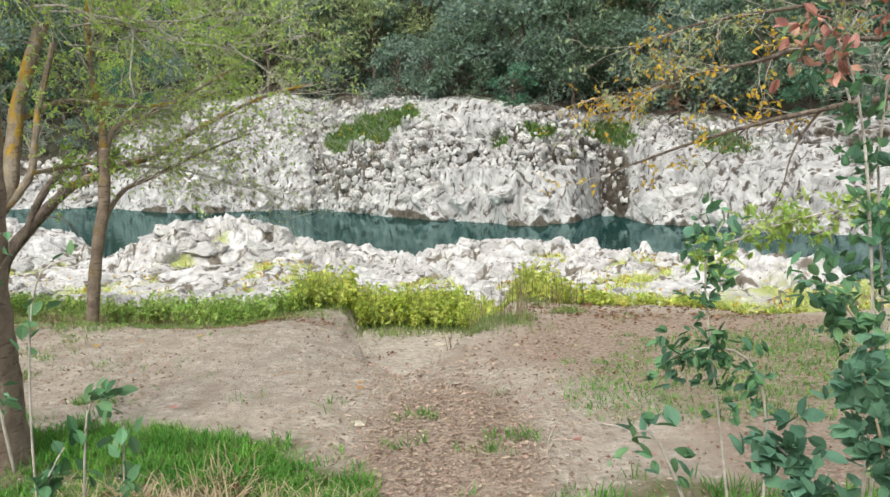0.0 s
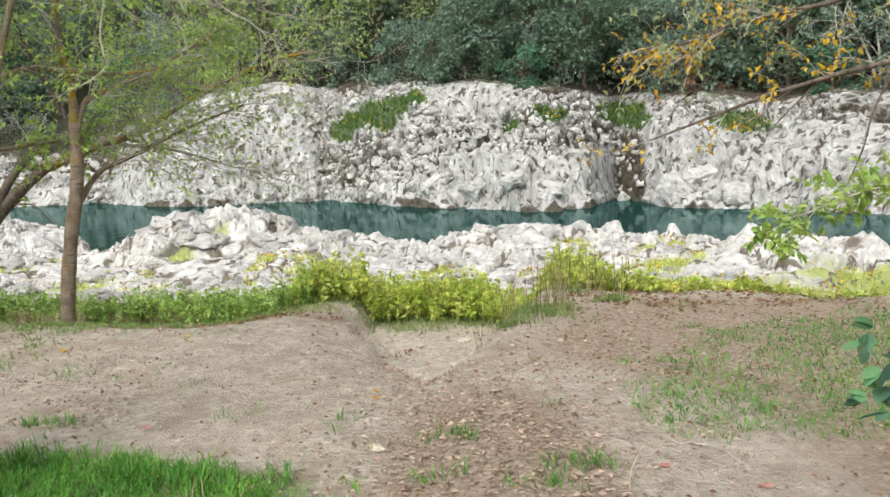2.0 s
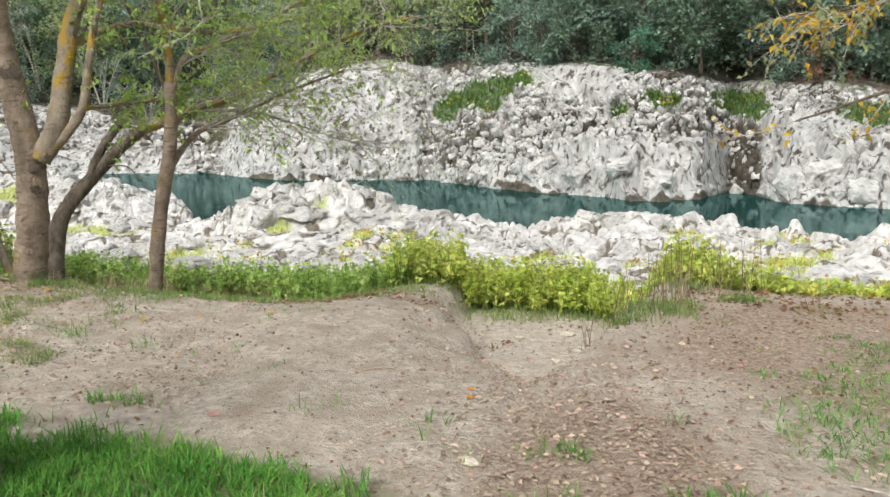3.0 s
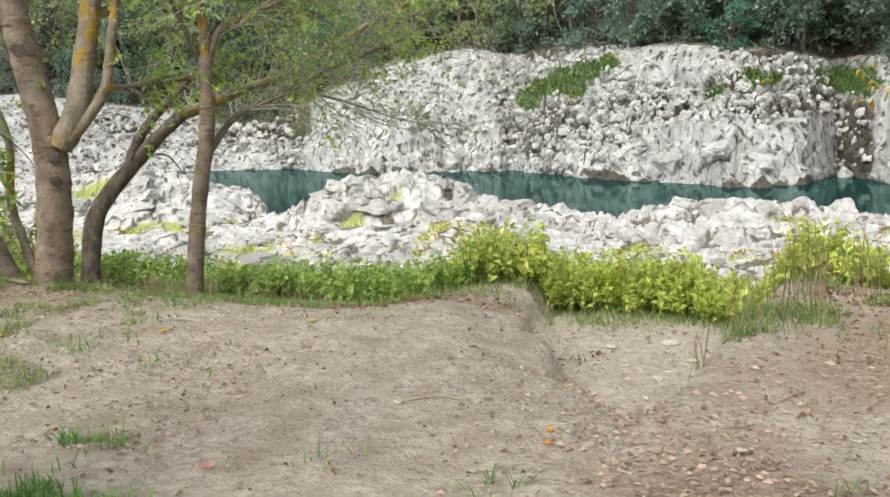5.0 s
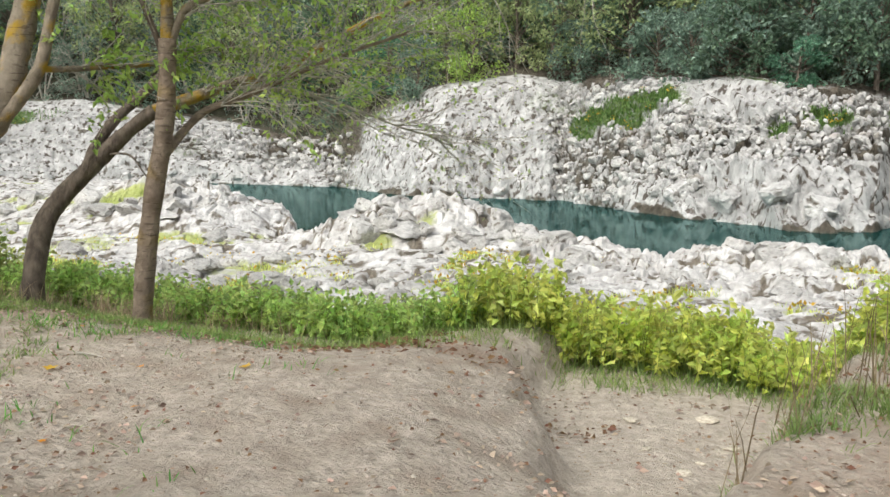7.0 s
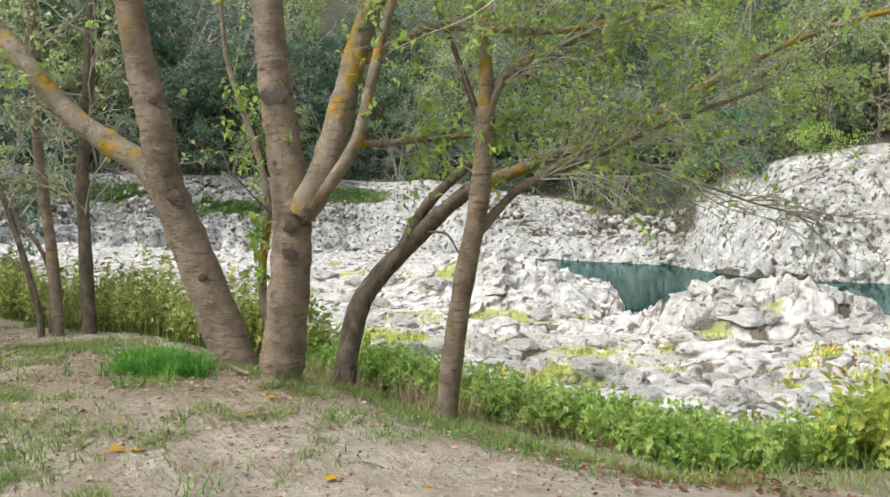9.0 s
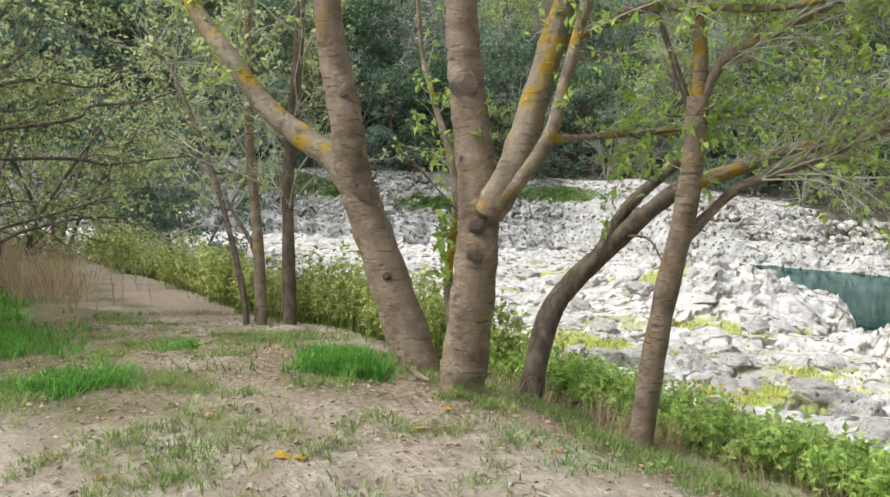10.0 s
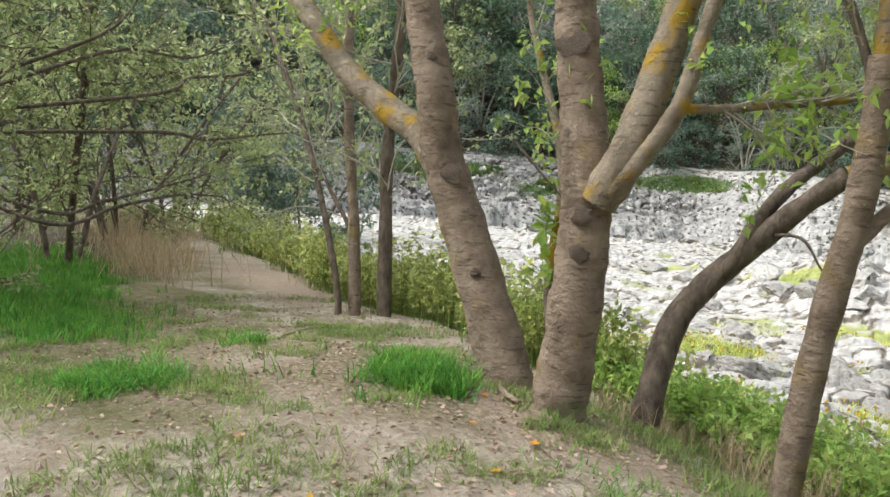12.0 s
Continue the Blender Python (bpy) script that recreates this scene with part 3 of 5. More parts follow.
big = 0.55 * fbm(arc * 0.22, Dd * 0.25, 3, 87) + 0.30 * ridged(wa * 0.45 + 0.2 * wd, wd * 0.3, 3, 86) + 0.30 * np.abs(noise2(wa * 0.8, slant * 0.5, 88)) + 0.12 * (blocks(wa * 0.8, slant * 0.6, 83) - 0.4) + 0.10 * np.abs(noise2(wa * 2.2, slant * 1.7, 96)) - 0.2
small = 0.40 * (blocks(wa * 1.3, wd * 1.3, 89) - 0.4) + 0.20 * (blocks(wa * 2.9, wd * 2.9, 90) - 0.4) - 0.15
rel = big * solid + small * (1 - solid) + 0.05 * ridged(arc * 1.8, Dd * 1.8, 3, 91)
# Crevice shade to be painted along the cracks of rock and rubble.
dark_lines = np.maximum(0.85 * cracks(wa * 0.8, slant * 0.6, 83, 0.055) * solid, np.maximum(cracks(wa * 1.3, wd * 1.3, 89, 0.25), 0.8 * cracks(wa * 2.9, wd * 2.9, 90, 0.3)) * (1 - solid))
dark_lines = np.maximum(dark_lines, 0.8 * solid * smooth(0.10, 0.02, np.abs(noise2(wa * 1.1 + 0.6 * wd, wd * 0.6 - 0.3 * wa, 98))) * smooth(0.0, 0.3, noise2(arc * 0.7, Dd * 0.7, 99)))
# Broken up by noise, with a dark band along the foot.
dark_lines = np.maximum(dark_lines * smooth(-0.3, 0.15, noise2(arc * 0.5, Dd * 0.5, 94)), 0.95 * smooth(0.55, 0.0, Dn) * smooth(-0.5, 0.2, noise2(arc * 0.9, Dd, 95)))
Dd = Dn
rel = rel * smooth(12, 8, Dd) * (0.45 + 0.55 * smooth(8.8, 6.5, Dd))
R = edge + Dd - 0.6 * rel
X, Y = CX + R * np.sin(np.radians(A)), CY + R * np.cos(np.radians(A))
Z = Z + 0.8 * rel
spots = bump(A, Dd, -5.2, 6.0, 2.6, 1.1, 1.1) + bump(A, Dd, -7.6, 4.9, 1.0, 0.7, 1.0) + bump(A, Dd, -3.0, 6.6, 1.6, 0.8, 1.0) + bump(A, Dd, -4.5, 4.9, 1.0, 0.5, 0.8) + bump(A, Dd, 13.0, 6.4, 2.0, 1.5, 1.1) + bump(A, Dd, 7.6, 6.2, 1.6, 0.8, 0.9) + bump(A, Dd, 4.6, 5.2, 0.9, 0.7, 0.8)
spots = spots + bump(A, Dd, -46, 6.5, 5, 1.3, 1.0) + bump(A, Dd, -63, 6.4, 6, 1.5, 1.0) + bump(A, Dd, -54, 4.5, 4, 1.2, 0.8) + bump(A, Dd, 21, 6.5, 2.4, 1.2, 0.9)
moss = 0.62 * smooth(0.2, 0.75, spots + 0.35 * noise2(arc * 0.5, Dd * 0.7, 92)) + 0.4 * smooth(0.2, 0.45, noise2(arc * 0.3, Dd * 0.4, 97)) * smooth(2, 4, Dd) + 0.3 * smooth(8, 9.5, Dd)
# Earth at the top and in patches; painted shade in the left hollow.
earth_shade = 0.8 * smooth(8.6, 10.5, Dd) + 0.75 * smooth(-21.5, -23.5, A) * smooth(-30, -27, A) * smooth(3.5, 5, Dd) + 0.6 * bump(A + 0.9 * noise2(Dd * 0.9, A * 0.4, 45), Dd, 13.4, 2.2, 1.1, 2.6, 1.0) + 0.3 * smooth(0.35, 0.6, noise2(arc * 0.3, Dd * 0.3, 93)) * (1 - solid)
loose = smooth(-10, -7, A) * smooth(12.5, 10, A) * smooth(0.6, 1.6, Dd) * smooth(7.6, 6.0, Dd)
# Rubble base darkened to stand for the shade between loose stones.
earth_shade = earth_shade + (0.42 * smooth(-32, -25, A) + 0.2 * loose) * (1 - solid) * (1 - np.clip(spots, 0, 1))
earth_shade = np.maximum(earth_shade, 0.95 * dark_lines * (1 - 0.8 * np.clip(spots, 0, 1)))
FAR_FACE = (az, dd, X, Y, Z)
FAR_GREEN = np.clip(spots, 0, 1)
far_bank = new("far_bank", grid_mesh("far_bank", X, Y, Z, FAR_ROCK, (("mossy", np.clip(moss, 0, 1)), ("earth_shade", np.clip(earth_shade, 0, 1)))))
far_bank.data.shade_flat()
tagged(far_bank, "steep bank of pale broken limestone with grassy patches above the water", "rock", kind="structure")


# ---- vegetation tools ----
def unit(rng):
    return Vector((rng.gauss(0, 1), rng.gauss(0, 1), rng.gauss(0, 1))).normalized()


def sprig(wood, leaves, at, way, length, r, rng, level=2, leaf=0.07, count=5, droop=0.0, kinks=4, spread=0.75, leaf_from=0.25, sides=5):
    """A thin crooked branch with side twigs and leaves."""
    at, way = Vector(at), Vector(way).normalized()
    level_top = 2 if droop == 0.03 else 1
    pts = [at.copy()]
    q = at.copy()
    for i in range(kinks):
        way = (way + unit(rng) * 0.34 + Vector((0, 0, -droop))).normalized()
        q = q + way * (length / kinks)
        pts.append(q.copy())
    wood.tube(pts, r, max(r * 0.3, 0.0012), sides if level > 0 else 3, 0.05, 2 if level > 0 else 1, rng)
    if level > 0:
        for i in range(rng.randint(3, 5)):
            k = rng.randint(1, kinks)
            w2 = (pts[k] - pts[k - 1]).normalized() + unit(rng) * spread
            sprig(wood, leaves, pts[k].lerp(pts[k - 1], rng.random()), w2, length * rng.uniform(0.4, 0.65), r * 0.5, rng, level - 1, leaf, count, droop, max(kinks - 1, 2), spread, leaf_from, sides)
    if leaves is not None and level < 2:
        for i in range(count):
            s = leaf_from + (1 - leaf_from) * rng.random()
            k = min(int(s * kinks), kinks - 1)
            p = pts[k].lerp(pts[k + 1], s * kinks - k)
            (leaves.oval if leaf > 0.08 and level_top < 1.4 else leaves.leaf)(p, way * 0.5 + unit(rng) + Vector((0, 0, -0.2)), leaf * rng.uniform(0.6, 1.3), 0.55, rng)
    return pts


def crown_tree(name, label, rng, height, wide, leaf_material, leaf=0.26, clumps=26, per=95, bare=0.25, bark=DARKBARK, category="tree"):
    """A tree or tall shrub with limbs that run to uneven clumps of leaves."""
    root = thing(name, label, category, "trees of the far slope" if category == "tree" else "shrubs of the far slope")
    trunk, limbs, crown = Shape(), Shape(), Shape()
    lean = Vector((rng.uniform(-0.12, 0.12), rng.uniform(-0.12, 0.12), 1))
    top = lean * height * 0.8
    r = 0.02 * height + 0.03
    trunk.tube([(0, 0, -0.5), lean * height * 0.25, lean * height * 0.5 + unit(rng) * 0.2, top], r, r * 0.3, 7, 0.06, 3, rng)
    for i in range(clumps):
        an, hh = rng.uniform(0, 6.283), rng.uniform(bare, 1.0)
        girth = wide * 0.5 * math.sqrt(max(0.05, 1 - (2 * (hh - bare) / (1 - bare) - 0.9) ** 2 * 0.8)) * rng.uniform(0.35, 1.1)
        c = Vector((math.cos(an) * girth, math.sin(an) * girth, hh * height * rng.uniform(0.92, 1.05))) + lean * 0
        start = lean * height * min(0.75, max(0.12, hh * 0.6))
        limbs.tube([start, start.lerp(c, 0.5) + unit(rng) * 0.15 * wide * 0.3, c], r * 0.3, 0.012, 4, 0.05, 2, rng)
        size = wide * rng.uniform(0.10, 0.2)
        for k in range(per):
            d = unit(rng) * size * rng.random() ** 0.45
            d.z *= 0.65
            crown.leaf(c + d, d.normalized() + unit(rng) * 0.7, leaf * rng.uniform(0.6, 1.3), 0.62, rng)
    part("trunk", trunk, bark, root)
    part("branchwork", limbs, bark, root, kind="stuff")
    part("crown", crown, leaf_material, root, kind="stuff", soft=False)
    return root


def tangle_tree(rng):
    """A half-bare tree: crooked pale branches crossing each other, and few leaves."""
    root = thing("tangled_tree", "half-bare tree with crooked pale grey branches", "tree", "trees of the far slope")
    twigs, leaves = Shape(), Shape()
    for k in range(4):
        an = k * 1.6 + rng.uniform(-0.4, 0.4)
        out = Vector((math.cos(an), math.sin(an), 0))
        pts = [Vector((0, 0, -0.4)) + out * 0.1, out * 0.5 + Vector((0, 0, 1.4)), out * 1.1 + Vector((0, 0, 2.9)), out * 1.9 + Vector((0, 0, 4.4))]
        s = Shape()
        s.tube(pts, 0.10, 0.035, 6, 0.06, 3, rng)
        part("stem", s, TWIG, root)
        for i in range(10):
            j = rng.randint(1, 3)
            sprig(twigs, leaves, pts[j].lerp(pts[j - 1], rng.random()), out + unit(rng) * 1.1, rng.uniform(1.4, 2.6), 0.035, rng, 2, 0.2, 3, 0.01, 4, 0.9, 0.1, 4)
    part("branchwork", twigs, TWIG, root, kind="stuff")
    part("crown", leaves, LEAF_GREY, root, kind="stuff", soft=False)
    return root


# ---- woods on the far slope ----
def plant_woods():
    rng = random.Random(11)
    kinds = [
        crown_tree("evergreen_oak", "dark evergreen oak on the wooded slope", rng, 6.5, 5.2, LEAF_DARK, 0.31, 32, 56, 0.1),
        crown_tree("holm_oak", "grey-green holm oak at the edge of the rocks", rng, 4.6, 4.6, LEAF_GREY, 0.27, 32, 56, 0.03),
        crown_tree("slope_tree", "olive green broadleaf tree on the slope", rng, 7.5, 5.5, LEAF_OLIVE, 0.26, 32, 75, 0.18),
        crown_tree("young_tree", "fresh blue-green young tree above the rocks", rng, 3.4, 3.6, LEAF_TEAL, 0.22, 26, 75, 0.02),
        crown_tree("russet_shrub", "russet half-bare shrub above the rocks", rng, 2.8, 2.6, LEAF_BROWN, 0.16, 18, 45, 0.05, category="shrub"),
        crown_tree("pale_tree", "yellow-green broadleaf tree above the rocks", rng, 6.0, 5.0, LEAF, 0.22, 30, 55, 0.12),
    ]
    kinds.append(tangle_tree(rng))
    placed = [False] * len(kinds)

    def put(kind, az, d, scale):
        a = np.array([az])
        r = float(far_edge(a)[0]) + d
        x, y = CX + r * math.sin(radians(az)), CY + r * math.cos(radians(az))
        m = pose(x, y, lie(x, y) - 0.1, 0, 0, rng.uniform(0, 360)) @ Matrix.Diagonal((scale, scale, scale * rng.uniform(0.9, 1.15), 1))
        if not placed[kind]:
            placed[kind] = True
            kinds[kind].matrix_basis = m
        else:
            loc, rot, sca = m.decompose()
            c = copy_thing(kinds[kind], Matrix.LocRotScale(loc, rot, None))
            c.scale = sca
    # the edge row, shrub beside shrub
    az = -96.0
    while az < 46:
        if -8 < az < 4:
            kind = rng.choice((1, 1, 0, 1))
        elif 4 <= az < 9:
            kind = rng.choice((3, 1, 3))
        elif 9 <= az < 26:
            kind = rng.choice((4, 1, 3, 0))
        elif -24 < az <= -8:
            kind = rng.choice((2, 5, 1, 5))
        else:
            kind = rng.choice((0, 1, 3, 6, 2, 1, 6))
        put(kind, az + rng.uniform(-0.5, 0.5), rng.uniform(9.6, 11.5), rng.uniform(0.75, 1.05))
        az += rng.uniform(2.0, 3.0)
    for row, (d, gap) in enumerate(((13.5, 2.6), (18, 3.0), (23, 3.2), (29, 3.8), (36, 5.0), (45, 7.0))):
        az = -98.0
        while az < 46:
            put(rng.choice((0, 0, 1, 3, 2, 1, 0) if az > -9 else (0, 1, 2, 2, 5, 6, 0) if az > -20 else (0, 1, 6, 3, 0, 1, 6, 2, 5)), az + rng.uniform(-0.8, 0.8), d + rng.uniform(-2, 2), rng.uniform(1.0, 1.5) * (1 + row * 0.08) * (1.25 if az < -20 else 1.0))
            az += gap


plant_woods()


# ---- trees on the near bank ----
def tube_part(name, pts, r0, r1, material, parent, rng, sides=14, knots=0.05, flare=0.0, label="", grain=7):
    s = Shape()
    s.tube(pts, r0, r1, sides, knots, grain, rng, flare)
    return part(name, s, material, parent, label)


def leafy(parent, rng, starts, wood_material, leaf_material, length, r, level, leaf, count, droop=0.0, spread=0.75, leaf_from=0.25, label=""):
    wood, leaves = Shape(), Shape()
    for at, way in starts:
        sprig(wood, leaves, at, way, length * rng.uniform(0.7, 1.25), r, rng, level, leaf, count, droop, 4, spread, leaf_from)
    part("twigwork", wood, wood_material, parent, kind="stuff")
    if leaves.v:
        part("foliage", leaves, leaf_material, parent, label, kind="stuff", soft=False)


def sample(pts, rng, n, way, loose=0.6, first=0.2):
    """Places along a limb with a way to grow from each."""
    out = []
    p = [Vector(q) for q in pts]
    for i in range(n):
        s = (first + (1 - first) * rng.random()) * (len(p) - 1)
        k = min(int(s), len(p) - 2)
        d = (p[k + 1] - p[k]).normalized()
        out.append((p[k].lerp(p[k + 1], s - k), d * 0.8 + Vector(way) * 0.6 + unit(rng) * loose))
    return out


def twin_tree():
    rng = random.Random(21)
    root = thing("twin_trunk_tree", "large grey-barked tree with two trunks and orange lichen", "tree", "trees on the near bank", at=(-0.1, 0.07, 0))
    left = [(-6.72, 9.93, 0.98), (-6.9, 9.85, 1.2), (-7.25, 9.72, 1.4), (-7.61, 9.55, 1.66), (-7.91, 9.38, 2.03), (-8.47, 9.2, 2.6), (-8.9, 9.0, 3.4)]
    tube_part("limb", left, 0.12, 0.065, LICHEN, root, rng, 12, 0.04, label="limb with orange lichen")
    up = [(-6.2, 10.32, -0.75), (-6.26, 10.3, -0.43), (-6.49, 10.17, 0.21), (-6.67, 10.03, 0.76), (-6.73, 9.92, 1.1), (-6.71, 9.83, 1.5), (-6.82, 9.77, 1.95), (-6.86, 9.7, 2.4), (-6.95, 9.6, 3.4), (-6.9, 9.5, 4.6)]
    tube_part("trunk", up, 0.185, 0.09, BARK, root, rng, 18, 0.03, 0.25, "leaning grey-brown trunk", 14)
    tube_part("trunk", [(-5.7, 10.3, -0.8), (-5.69, 10.3, -0.47), (-5.62, 10.3, 0.07), (-5.58, 10.3, 0.58), (-5.59, 10.29, 0.95), (-5.66, 10.27, 1.39), (-5.72, 10.23, 1.85), (-5.76, 10.2, 2.3), (-5.8, 10.15, 3.3), (-5.7, 10.1, 4.6)], 0.18, 0.10, BARK, root, rng, 18, 0.04, 0.25, "upright grey trunk with a dark scar", 14)
    r1 = [(-5.47, 10.3, 0.83), (-5.33, 10.36, 1.09), (-5.29, 10.42, 1.32), (-5.29, 10.52, 1.61), (-5.28, 10.62, 1.93), (-5.26, 10.72, 2.27), (-5.01, 11.0, 3.27)]
    tube_part("limb", r1, 0.12, 0.085, LICHEN, root, rng, 12, 0.04, label="limb with orange lichen")
    r2 = [(-5.36, 10.3, 0.89), (-5.19, 10.36, 1.09), (-5.07, 10.41, 1.27), (-5.02, 10.46, 1.44), (-5.01, 10.54, 1.74), (-4.98, 10.6, 2.02), (-4.97, 10.64, 2.19), (-4.77, 10.75, 2.99)]
    tube_part("limb", r2, 0.055, 0.036, LICHEN, root, rng, 10, 0.05, label="slender limb with orange lichen")
    side = [(-5.07, 10.45, 1.35), (-4.98, 10.75, 1.38), (-4.82, 11.0, 1.42), (-4.62, 11.25, 1.46), (-4.34, 11.5, 1.57)]
    tube_part("branch", side, 0.03, 0.012, LICHEN, root, rng, 8, 0.06)
    over = [(-5.33, 10.66, 1.98), (-5.12, 10.86, 2.15), (-4.77, 11.02, 2.28), (-4.33, 11.18, 2.24), (-3.92, 11.34, 2.2), (-3.49, 11.5, 2.26), (-3.0, 11.7, 2.4)]
    tube_part("branch", over, 0.045, 0.015, LICHEN, root, rng, 8, 0.05, label="level branch with orange lichen")
    stem = [(-6.0, 10.55, -0.75), (-6.2, 10.6, -0.2), (-6.35, 10.63, 0.29), (-6.33, 10.67, 0.84), (-6.48, 10.7, 1.27), (-6.78, 10.73, 1.76), (-7.08, 10.77, 2.28), (-7.22, 10.8, 2.9)]
    tube_part("stem", stem, 0.05, 0.02, LICHEN, root, rng, 8, 0.05, label="thin stem behind the trunks")
    tube_part("branch", [(-7.0, 9.8, 1.75), (-7.25, 9.9, 2.1), (-7.5, 9.95, 2.5), (-7.7, 10, 3.1)], 0.03, 0.018, LICHEN, root, rng, 8, 0.05)
    tube_part("branch", [(-6.35, 10.25, 1.2), (-6.2, 10.4, 0.98), (-6.05, 10.5, 0.8), (-5.98, 10.6, 0.6)], 0.012, 0.004, DARKBARK, root, rng, 6, 0.05)
    starts = sample(over, rng, 14, (0.3, 0.2, 0.1)) + sample(side, rng, 20, (0.5, 0.3, 0.0)) + sample(stem, rng, 7, (0.0, 0.1, 0.4), first=0.4) + sample(r2, rng, 6, (0.4, 0, 0.3), first=0.4) + sample(left, rng, 7, (0, 0.2, 0.4), first=0.4) + sample(r1, rng, 3, (0, 0, 0.4), first=0.6)
    leafy(root, rng, starts, TWIG, LEAF, 0.55, 0.007, 1, 0.075, 6, 0.0, 0.9)
    # leaves straight from the bark of the upright trunk, and the crown overhead
    starts = sample([(-5.6, 10.3, 0.9), (-5.7, 10.25, 1.9)], rng, 5, (0.8, -0.3, 0.2), 0.3) + sample([(-6.3, 10.5, 0.1), (-6.35, 10.6, 0.7)], rng, 10, (0.3, -0.2, 0.2))
    leafy(root, rng, starts, TWIG, LEAF, 0.22, 0.004, 0, 0.09, 6)
    starts = sample([(-8.6, 9.1, 3.0), (-6.9, 9.5, 4.4), (-5.7, 10.1, 4.4), (-4.8, 10.9, 3.2), (-3.4, 11.4, 3.4)], rng, 26, (0, 0, 0.4), 1.0, 0.0)
    leafy(root, rng, starts, TWIG, LEAF, 1.3, 0.016, 2, 0.078, 4)
    # Unseen leaf clumps added above the view to shade the ground and trunks.
    crown = Shape()
    for i in range(22):
        c = Vector((rng.uniform(-10.5, -2.6), rng.uniform(6.8, 13.0), rng.uniform(4.6, 7.6)))
        for k in range(42):
            crown.leaf(c + unit(rng) * rng.uniform(0.1, 0.75), unit(rng), rng.uniform(0.14, 0.26), 0.6, rng)
    part("crown", crown, LEAF, root, kind="stuff", soft=False)


def leaning_tree():
    rng = random.Random(22)
    root = thing("leaning_tree", "dark leaning tree arching over the rocks", "tree", "trees on the near bank", at=(-0.28, 0.2, 0.06))
    main = [(-5.88, 11.2, -1.0), (-5.9, 11.25, -0.64), (-5.94, 11.44, -0.11), (-5.86, 11.63, 0.2), (-5.64, 11.82, 0.51), (-5.42, 12.01, 0.81), (-5.2, 12.2, 1.06)]
    tube_part("trunk", main, 0.115, 0.07, DARKBARK, root, rng, 12, 0.05, 0.2)
    tube_part("trunk", [(-5.89, 11.58, 0.08), (-5.68, 11.74, 0.45), (-5.63, 11.85, 0.68), (-5.57, 12.03, 0.93), (-5.5, 12.3, 1.16), (-5.3, 12.6, 1.5)], 0.065, 0.048, DARKBARK, root, rng, 10, 0.05, label="grey second trunk")
    limb = [(-5.2, 12.2, 1.06), (-4.93, 12.42, 1.19), (-4.5, 12.63, 1.37), (-4.14, 12.85, 1.49), (-3.74, 13.07, 1.77), (-3.13, 13.28, 2.12), (-2.44, 13.5, 2.43), (-1.8, 13.8, 2.6)]
    tube_part("limb", limb, 0.07, 0.018, LICHEN, root, rng, 10, 0.05, label="long limb with orange lichen")
    low = [(-4.6, 12.55, 1.33), (-4.02, 12.93, 1.3), (-3.55, 13.37, 1.15), (-3.07, 13.8, 0.94), (-2.7, 14.1, 0.85)]
    tube_part("branch", low, 0.025, 0.006, TWIG, root, rng, 8, 0.05)
    tube_part("branch", [(-5.55, 11.9, 0.62), (-5.2, 11.8, 0.62), (-5.0, 11.75, 0.45), (-4.9, 11.75, 0.35)], 0.014, 0.004, DARKBARK, root, rng, 6, 0.05)
    starts = sample(limb, rng, 30, (0.5, 0.1, 0.05), 0.95, 0.12) + sample(low, rng, 12, (0.5, 0.2, -0.05), 0.6)
    leafy(root, rng, starts, TWIG, LEAF_OLIVE, 1.1, 0.009, 2, 0.06, 1, 0.0, 0.95)
    starts = sample(limb, rng, 16, (0.3, 0.2, -0.2), 0.6, 0.1)
    leafy(root, rng, starts, TWIG, LEAF, 0.7, 0.006, 1, 0.055, 5, 0.0, 0.9)


